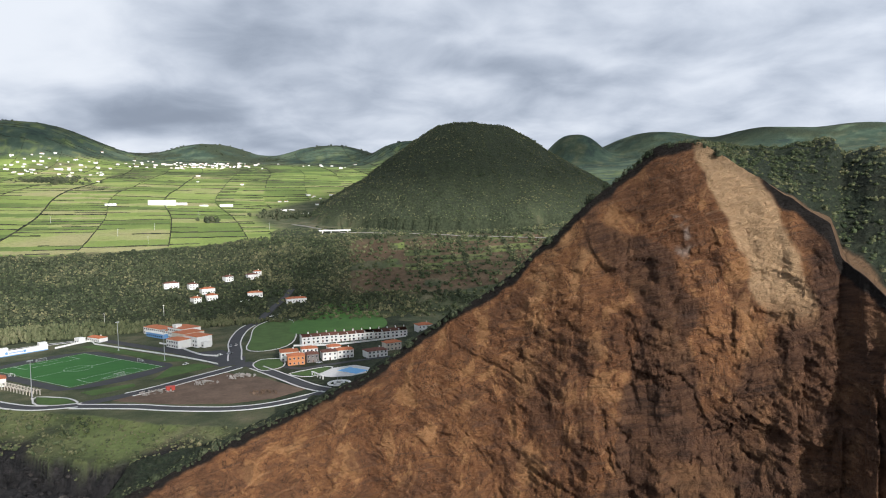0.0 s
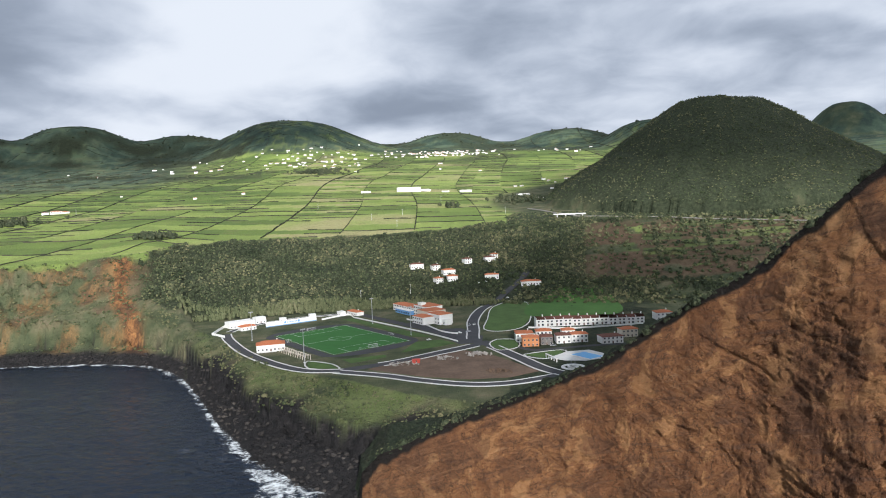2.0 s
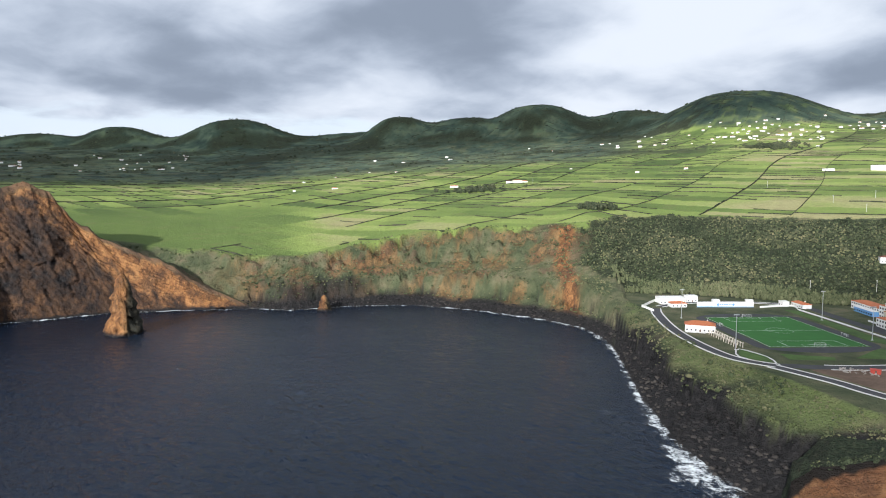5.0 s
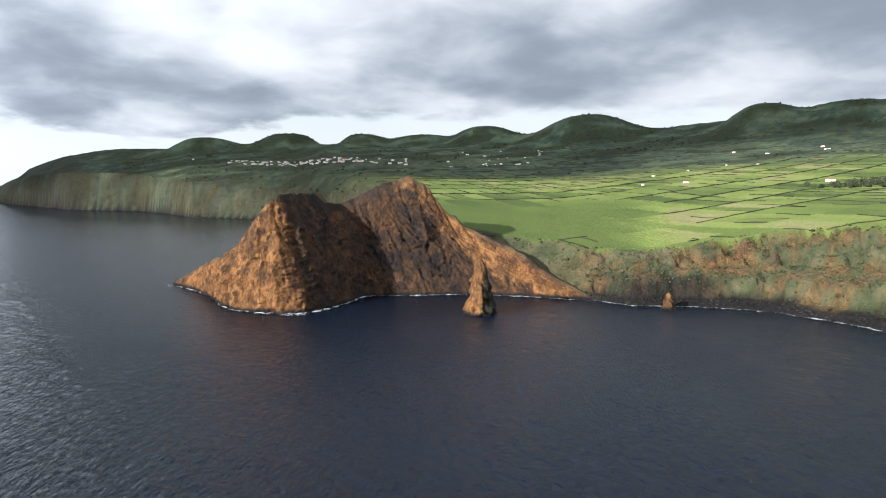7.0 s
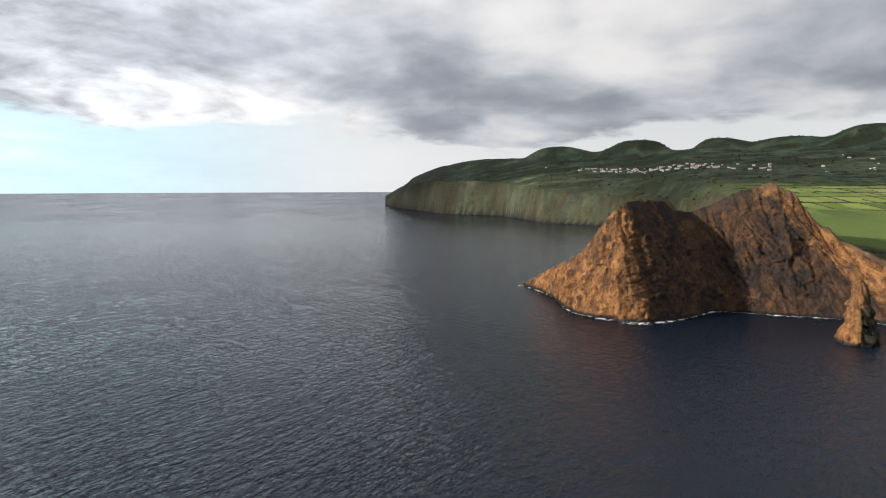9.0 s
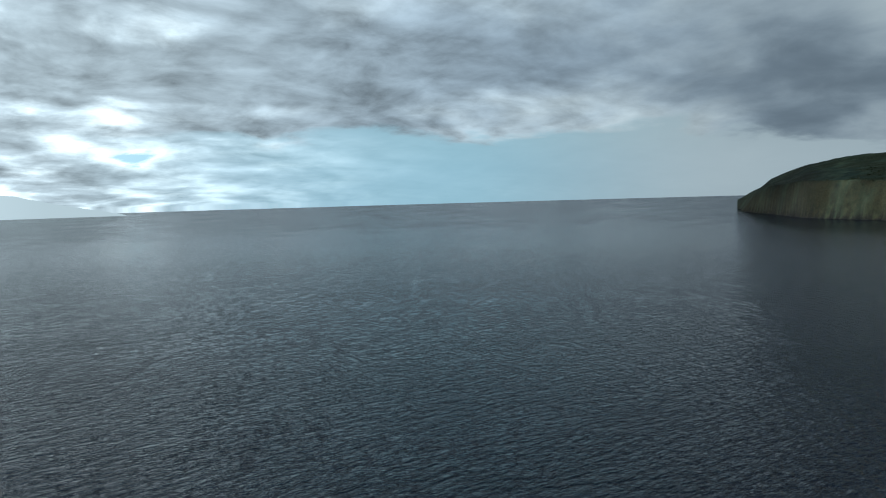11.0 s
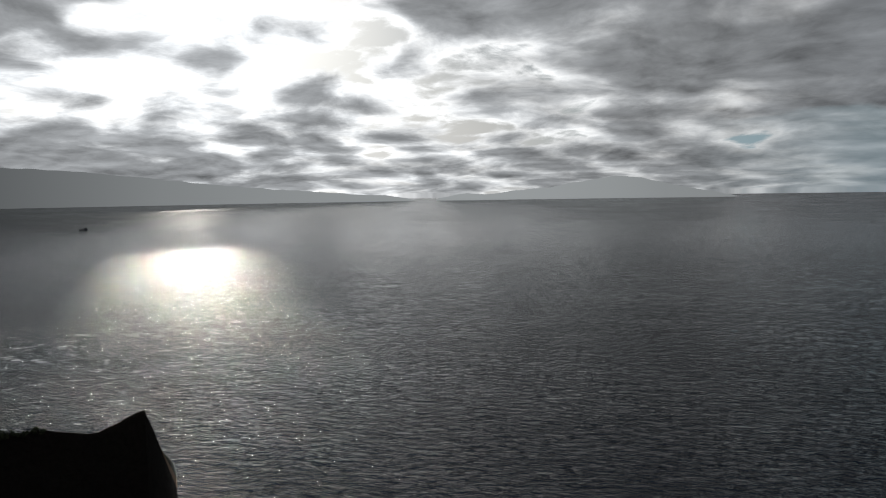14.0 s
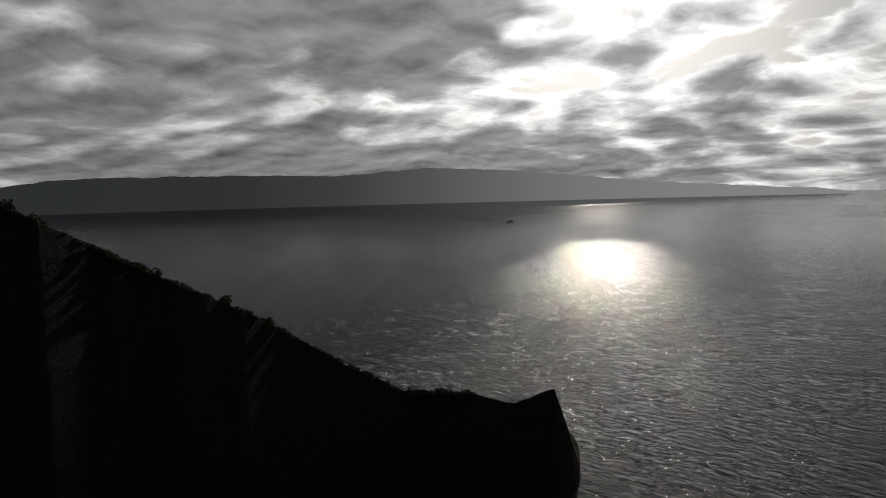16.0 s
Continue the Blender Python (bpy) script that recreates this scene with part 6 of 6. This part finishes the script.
def scatter(name, p, wide, tall, mat, label, category, shapes=None, seed=0):
    """Many crowns at places p as one mesh."""
    rng = np.random.default_rng(seed)
    shapes = shapes or BIG
    pick, turn = rng.integers(0, len(shapes), len(p)), rng.uniform(0, 6.283, len(p))
    vs, fs, base = [], [], 0
    for k, (sv, sf) in enumerate(shapes):
        i = np.where(pick == k)[0]
        c, s = np.cos(turn[i])[:, None], np.sin(turn[i])[:, None]
        x = (sv[:, 0] * c - sv[:, 1] * s) * wide[i, None] + p[i, 0, None]
        y = (sv[:, 0] * s + sv[:, 1] * c) * wide[i, None] + p[i, 1, None]
        z = sv[:, 2] * tall[i, None] + p[i, 2, None]
        vs.append(np.stack([x, y, z], -1).reshape(-1, 3))
        fs.append((sf[None] + (np.arange(len(i)) * len(sv))[:, None, None] + base).reshape(-1, 3))
        base += len(i) * len(sv)
    vs, fs = np.concatenate(vs), np.concatenate(fs)
    me = bpy.data.meshes.new(name)
    me.vertices.add(len(vs))
    me.vertices.foreach_set("co", vs.reshape(-1).astype(np.float32))
    me.loops.add(fs.size)
    me.loops.foreach_set("vertex_index", fs.reshape(-1).astype(np.int32))
    me.polygons.add(len(fs))
    me.polygons.foreach_set("loop_start", np.arange(0, fs.size, 3, dtype=np.int32))
    me.materials.append(mat)
    me.update(calc_edges=True)
    return tagged(new(name, me), label, category, kind="stuff")


def spots(az0, az1, d0, d1, n, seed, want=None, least=0.5, keep=None):
    """Random places on the land where a share of its cover is high."""
    rng = np.random.default_rng(seed)
    az = rng.uniform(az0, az1, n)
    d = np.sqrt(rng.uniform(d0 * d0, d1 * d1, n))
    z, slope = relief(az, d)
    ok = z > (0.2 if seed == 12 else 2)
    if want:
        ok &= cover(az, d, z, slope)[want] > least
    if keep is not None:
        ok &= keep(az, d, z, slope)
    az, d, z = az[ok], d[ok], z[ok]
    return place(az, d, z), drawn_in(d) / d, az, d


def make_plants():
    rng = np.random.default_rng(77)
    by_road = lambda a, d, z, s: np.abs(d * np.sin(np.radians(a)) - 205) > np.where(d < 800, 13, 0)
    p, k, az, d = spots(-6, 45.5, 722, 1010, 5200, 1, "wood", 0.5, by_road)
    s = rng.uniform(1.3, 2.9, len(p)) * k
    scatter("woodland", p, s, s * rng.uniform(0.7, 1.25, len(p)), TREES, "dense dark green wood on the bank behind the sports ground", "wood")
    p, k, az, d = spots(-6, 45.5, 722, 1010, 15000, 11, "wood", 0.5, by_road)
    s = rng.uniform(0.8, 1.9, len(p)) * k
    scatter("undergrowth", p, s, s * rng.uniform(0.7, 1.2, len(p)), SCRUB, "grey-green bushes and young trees in the wood", "wood", TINY)
    p, k, az, d = spots(-15, 17, 1000, 1700, 22000, 2, "wood", 0.5)
    s = rng.uniform(0.7, 1.9, len(p)) * np.where(rng.random(len(p)) > 0.97, 1.8, 1.0)
    scatter("hill_scrub", p, s, s * rng.uniform(0.6, 1.1, len(p)), SCRUB, "dark scrub and low trees over the flat-topped hill", "scrub", TINY)
    p, k, az, d = spots(-8, 18, 700, 1010, 1500, 3)
    s = rng.uniform(1.4, 3.4, len(p))
    scatter("valley_scrub", p, s, s, SCRUB, "scattered green bushes in the valley", "scrub", SMALL)
    p, k, az, d = spots(43, 74, 650, 900, 6000, 4, keep=lambda a, d, z, s: (s > 0.2) & (z > 9))
    s = rng.uniform(0.5, 1.8, len(p))
    scatter("cliff_scrub", p, s, s * 0.8, SCRUB, "low scrub on the sea cliff", "scrub", SMALL)
    p, k, az, d = spots(12, 43, 300, 640, 12000, 5, keep=lambda a, d, z, s: (z > 16 + 5 * np.sin(a * 3)) & (d < column(COAST, 2, a) - 3))
    s = rng.uniform(0.3, 1.0, len(p)) * np.where(rng.random(len(p)) > 0.93, 2.2, 1.0) * (0.5 + fbm(p[:, 0] / 30, p[:, 1] / 30, 3, 7))
    scatter("bank_scrub", p, s, s * rng.uniform(0.6, 1.3, len(p)), SCRUB, "green bushes and tall grass on the bank above the shore", "scrub", SMALL)
    p, k, az, d = spots(17, 43, 700, 742, 1500, 6, keep=lambda a, d, z, s: d < 716 + 24 * (1 - np.abs(a - 33) / 18))
    s = rng.uniform(1.0, 2.2, len(p))
    scatter("cane_brake", p, s, s * rng.uniform(1.6, 2.6, len(p)), CANE, "pale green cane growing behind the pitch", "cane", SMALL)
    p, k, az, d = spots(74, 92, 840, 1300, 1200, 7, keep=lambda a, d, z, s: (s > 0.18))
    s = rng.uniform(1.0, 2.6, len(p))
    scatter("slope_scrub", p, s, s * 0.8, SCRUB, "scrub on the back of the headland", "scrub", SMALL)
    p, k, az, d = spots(5, 112, 1700, 4600, 9000, 8, "wood", 0.5)
    s = rng.uniform(3, 7, len(p)) * k
    scatter("far_wood", p, s, s * 0.7, TREES, "dark woods on the distant hillsides", "wood", TINY)
    for a, dd, r, n in ((31.4, 1990, 62, 160), (44.9, 960, 16, 26), (43.3, 975, 12, 20), (54.5, 1350, 50, 70), (14.8, 1320, 60, 90), (20.5, 1220, 20, 10)):
        c = heading(a) * dd
        q = rng.normal(0, 0.5, (n, 2)) * r
        x, y = c.x + q[:, 0], c.y + q[:, 1]
        p = np.column_stack([x, y, ground_at(x, y)])
        s = rng.uniform(2.6, 5.2, n)
        scatter("grove", p, s, s * 1.3, TREES, "dark clump of trees among the pastures", "grove")
    p, k, az, d = spots(29, 76, 290, 800, 16000, 12, keep=lambda a, d, z, s: (d > column(COAST + BEHIND, 1, a) - 6) & (z < np.where(a < 42.5, 15, 8)))
    s = rng.uniform(0.5, 2.0, len(p))
    scatter("boulders", p - (0, 0, 0.3), s, s * 0.7, ROCK, "black lava boulders along the shore", "boulders", ROUGH)
    # scrub on the near crater's back and rim
    me = bpy.data.objects["crater_wall"].data
    co = np.empty(len(me.vertices) * 3, dtype=np.float32)
    me.vertices.foreach_get("co", co)
    sc = np.empty(len(me.vertices), dtype=np.float32)
    me.attributes["scrub"].data.foreach_get("value", sc)
    co = co.reshape(-1, 3)
    az, d = heading_of(co[:, 0], co[:, 1])
    rc = column(RIM, 1, az)
    ok = (sc > 0.4) & (co[:, 2] > 20) & (d > rc - 3) & (d < rc + 150) & ((az > -20) | (d > rc + 6 + 5 * rng.random(len(az)))) & ((az > -22) | (d > rc + 17 + 8 * rng.random(len(az)))) & ((az < -14) | ((az > -14) & (d < rc + 9)))
    i = np.where(ok)[0]
    weight = np.where(az[i] > -14, 0.5, d[i] / 300.0)
    i = rng.choice(i, 3600, replace=False, p=weight / weight.sum())
    s = rng.uniform(0.4, 1.5, len(i)) * np.where((az[i] > -14) | (az[i] < -100), 0.5, 1.0)
    scatter("rim_scrub", co[i] - (0, 0, 0.3), s, s * rng.uniform(0.6, 1.2, len(i)), SCRUB, "low dark bushes along the crater's rim and back", "scrub", SMALL)


def make_rim_bushes():
    """Bushes that stand out along the rim against the sea."""
    rng = np.random.default_rng(31)
    az = np.concatenate([rng.uniform(-137, -98, 420), rng.uniform(-21, 27, 380)])
    rc, zc = column(RIM, 1, az), column(RIM, 2, az)
    d = rc + rng.uniform(-1, 4, len(az))
    p = np.stack([-d * np.sin(np.radians(az)), d * np.cos(np.radians(az)), zc - 1.2], -1)
    s = rng.uniform(0.3, 1.1, len(az)) * np.where(rng.random(len(az)) > 0.93, 1.9, 1.0)
    scatter("rim_bushes", p, s, s * rng.uniform(0.8, 1.6, len(az)), TREES, "dark bushes standing along the crater's rim", "scrub", BIG)


def cover_ok(az, d, z, slope):
    """Where pasture walls stand: in the fields, and here and there on the rough slopes above."""
    c = cover(az, d, z, slope)
    return (c["field"] > 0.55) | ((c["hazed_moor"] > 0.5) & (c["wood"] < 0.4) & (d > 1700))


def make_field_walls():
    """Dry walls and hedges between the pastures."""
    a = radians(19)

    def unwarp(u, v):
        u = u - 26 * np.sin(v / 210) - 3 * np.sin(v / 77)
        return u * math.cos(a) - v * math.sin(a), u * math.sin(a) + v * math.cos(a)

    lines = []
    rng = np.random.default_rng(5)
    for iu in range(-32, 27):
        v = np.arange(-1500, 3900, 14.0)
        lines.append((np.full_like(v, iu * 105.0), v, 0.55 + 0.6 * rng.random()))
        one = np.array([float(iu)])
        ln, sh = 26 + 34 * lattice(one, one * 0, 8)[0], lattice(one, one * 0, 3)[0]
        for iv in range(-60, 130):
            u = np.linspace(iu * 105.0, (iu + 1) * 105.0, 9)
            lines.append((u, np.full_like(u, (iv - sh) * ln), 0.40 + 0.55 * rng.random()))
    vs, fs, base = [], [], 0
    for u, v, size in lines:
        x, y = unwarp(u, v)
        az, d = heading_of(x, y)
        if not ((d > 820) & (d < 3300) & (az > 2) & (az < 104)).any():
            continue
        d = np.maximum(d, 300)
        z, slope = relief(az, d)
        ok = (d > 820) & (d < 3300) & (az > 2) & (az < 104)
        ok &= cover_ok(az, d, z, slope)
        lush = (az > 66) & (d < 1300)
        ok &= ~lush | (lattice(np.floor(u / 105), np.floor(v / 90), 5) > 0.72)
        gone = lattice(np.floor(u / 105 + 0.5), np.floor(v / (310 if len(u) > 9 else 23)), 44) < (0.16 if len(u) > 9 else 0.36)
        ok &= ~gone
        k = drawn_in(d) / d
        p = place(az, d, z)
        for i in range(len(u) - 1):
            if not (ok[i] and ok[i + 1]):
                continue
            q = p[i + 1] - p[i]
            n = np.array([-q[1], q[0], 0.0])
            n *= 1.0 * size * k[i] / max(np.hypot(q[0], q[1]), 1e-3)
            up = np.array([0, 0, 1.6 * size * k[i] * rng.uniform(0.7, 1.3)])
            dn = np.array([0, 0, 0.5])
            vs += [p[i] - n - dn, p[i] - 0.6 * n + up, p[i] + 0.6 * n + up, p[i] + n - dn, p[i + 1] - n - dn, p[i + 1] - 0.6 * n + up, p[i + 1] + 0.6 * n + up, p[i + 1] + n - dn]
            fs += [(base + j, base + j + 1, base + j + 5, base + j + 4) for j in range(3)]
            base += 8
    me = bpy.data.meshes.new("field_walls")
    me.from_pydata([tuple(v) for v in vs], [], fs)
    me.materials.append(HEDGE)
    tagged(new("field_walls", me), "dark dry-stone walls and hedges between the pastures", "wall", kind="stuff")


def far_house(name, w, d, h, rise, flat, roof, label, category="house"):
    ob = thing(name, 0, 0, -500, 0, label, category, "houses on the far slopes")
    part("wall", box(-w / 2, -d / 2, -2.5, w / 2, d / 2, h), WHITE, ob)
    if flat:
        part("roof", box(-w / 2 - 0.2, -d / 2 - 0.2, h, w / 2 + 0.2, d / 2 + 0.2, h + 0.5), WHITE, ob)
    else:
        part("roof", hip_roof(w, d, h, rise, 0.3), roof, ob)
    for k in range(max(2, int(w / 4))):
        u = (k + 0.5) / max(2, int(w / 4)) * w - w / 2
        part("window", box(u - 0.6, -d / 2 - 0.05, h - 2.0, u + 0.6, -d / 2 - 0.004, h - 0.7), PANE, ob)
    return ob


def make_villages():
    rng = random.Random(21)
    kinds = [far_house("far_house", 11, 8, 4.5, 1.5, False, TILE, "white house with an orange roof on the far slope"),
             far_house("far_house", 14, 9, 6.2, 1.6, False, OLDTILE, "white two-storey house with a dark roof on the far slope"),
             far_house("far_house", 18, 9, 4.2, 1.4, False, TILE, "long white house with an orange roof on the far slope"),
             far_house("far_house", 13, 11, 6.0, 1.0, True, TILE, "white flat-roofed house on the far slope")]
    used = set()

    def put(az, d, kind, turn=None, size=1.0):
        z = float(relief(np.array([az]), np.array([d]))[0][0])
        p = place(np.array([az]), np.array([d]), np.array([z]))[0]
        k = float(drawn_in(np.array([d]))[0]) / d * size
        m = pose(*p, 0, 0, az + (rng.uniform(-40, 40) if turn is None else turn)) @ Matrix.Diagonal((k, k, k, 1))
        if kind not in used:
            used.add(kind)
            kinds[kind].matrix_basis = m
        else:
            copy_thing(kinds[kind], m)

    for n, (a0, a1, d0, d1) in ((105, (15.0, 28, 2400, 2720)), (60, (27.5, 37, 2180, 2480)), (10, (7, 13, 2500, 2750)), (9, (10, 15.5, 1500, 1750)), (110, (89, 106, 0, 260)),
                                (24, (75, 88, 2500, 3200)), (12, (40, 75, 1600, 2600)), (10, (17, 36, 1900, 2200)), (14, (36, 46, 2200, 2600))):
        for k in range(n):
            u = rng.gauss(0.5, 0.22)
            a = a0 + (a1 - a0) * min(max(u, 0), 1)
            put(a, d0 + (d1 - d0) * rng.random() + (float(np.interp(a, [87, 95, 106], [2600, 2780, 3650])) if d0 == 0 else 0), rng.choice((0, 0, 1, 2, 3)), None, rng.uniform(0.5, 0.95) * (1.5 if a0 == 89 else 1.0))
    for az, d, kind, size in ((50.9, 1480, 2, 1.3), (51.6, 1470, 1, 0.9), (50.3, 1485, 2, 0.9), (56.2, 1450, 2, 1.1), (69.5, 1500, 3, 0.8), (66.2, 1520, 2, 0.8), (41.2, 1560, 0, 0.9), (37.5, 1580, 0, 0.9)):
        put(az, d, kind, 5, size)
    big = far_house("long_white_building", 52, 16, 9, 1, True, TILE, "large white industrial building above the pastures", "building")
    for az, d, s in ((24.0, 1500, 1.0), (22.6, 1512, 0.45), (27.6, 1500, 0.4), (20.9, 1490, 0.32), (19.2, 1495, 0.5), (14.4, 1400, 0.5), (12.9, 1330, 0.35)):
        z = float(relief(np.array([az]), np.array([float(d)]))[0][0])
        p = place(np.array([az]), np.array([float(d)]), np.array([z]))[0]
        m = pose(*p, 0, 0, az + 4) @ Matrix.Diagonal((s, s, s, 1))
        if az == 24.0:
            big.matrix_basis = m
        else:
            copy_thing(big, m)


def make_hamlet():
    for az, d, w, t, lab in ((17.4, 840, 13, 20, "white two-storey house in the wood"), (17.0, 850, 8, 20, "small white house in the wood"), (19.3, 835, 10, 30, "white house among the trees"),
                             (20.9, 800, 15, 20, "long white house among the trees"), (20.6, 780, 12, 10, "white house with a tiled roof among the trees"), (21.8, 775, 9, 30, "small white house among the trees"),
                             (22.0, 815, 10, 20, "white cottage among the trees"), (23.6, 820, 16, 15, "long low grey-roofed house among the trees")):
        p = heading(az) * d
        house(p.x, p.y, w, 8, 5.5, az + t, lab, rows=2 if w < 12 else 1, roof=OLDTILE if w in (16, 10, 13) else TILE)


def make_upper_road():
    line = []
    for az in np.arange(-8, 14.5, 0.5):
        d = float(np.interp(az, [-8, 3, 10, 14.5], [950, 1000, 1040, 1180]))
        line.append(tuple(heading(az)[k] * d for k in (0, 1)))
    ribbon("road", line, 2.6, -2.6, 1.3, TRACK, 1.2, label="pale road along the foot of the flat-topped hill", category="road", drape=True)
    br = heading(10.6) * 1045
    z = float(ground_at(br.x, br.y)[0])
    ob = thing("viaduct", br.x, br.y, z, 12, "pale concrete road bridge over the gully", "bridge")
    part("deck", box(-24, -4, 2.6, 24, 4, 3.6), KERB, ob)
    part("parapet", box(-24, -4.2, 3.6, 24, -3.9, 4.6), KERB, ob)
    for k in range(4):
        part("pier", box(-19 + k * 12.6, -3, -7, -17.6 + k * 12.6, 3, 2.6), KERB, ob)


def make_poles():
    first = None
    for az, d in ((25.1, 1000), (24.6, 1120), (27.2, 1080), (15.9, 1110), (31.6, 1250), (21.3, 1300), (49.6, 1450), (28.4, 735), (24.2, 745)):
        p = heading(az) * d
        m = pose(p.x, p.y, float(ground_at(p.x, p.y)[0]), 0, 0, az)
        if first:
            copy_thing(first, m)
            continue
        first = thing("utility_pole", 0, 0, 0, 0, "tall pale utility pole with a crossarm", "pole", "utility poles")
        first.matrix_basis = m
        part("pole", post(0, 0, -0.5, 11, 0.22, 8, taper=0.6), KERB, first)
        part("crossarm", box(-1.1, -0.09, 10, 1.1, 0.09, 10.2), KERB, first)


def make_boat():
    p = place(np.array([219.6]), np.array([3334.0]), np.array([0.0]))[0]
    ob = thing("ship", *p, 80, "small dark ship far out on the sea", "ship")
    bm = bmesh.new()
    prof = [(-17, 3.5), (-16, 0), (15, 0), (19, 4.2), (12, 3.2)]
    rows = [[bm.verts.new((x, s * 4.0, z)) for x, z in prof] for s in (-1, 1)]
    bm.faces.new(rows[0])
    bm.faces.new(rows[1][::-1])
    for k in range(len(prof)):
        j = (k + 1) % len(prof)
        bm.faces.new((rows[0][k], rows[1][k], rows[1][j], rows[0][j]))
    bmesh.ops.recalc_face_normals(bm, faces=bm.faces)
    part("hull", bm, DARKCAR, ob)
    part("wheelhouse", box(-13, -3, 3.0, -5, 3, 9), DARKCAR, ob)
    part("mast", post(4, 0, 3, 13, 0.3), DARKCAR, ob)


make_plants()
make_rim_bushes()
make_field_walls()
make_villages()
make_hamlet()
make_upper_road()
make_poles()
make_boat()
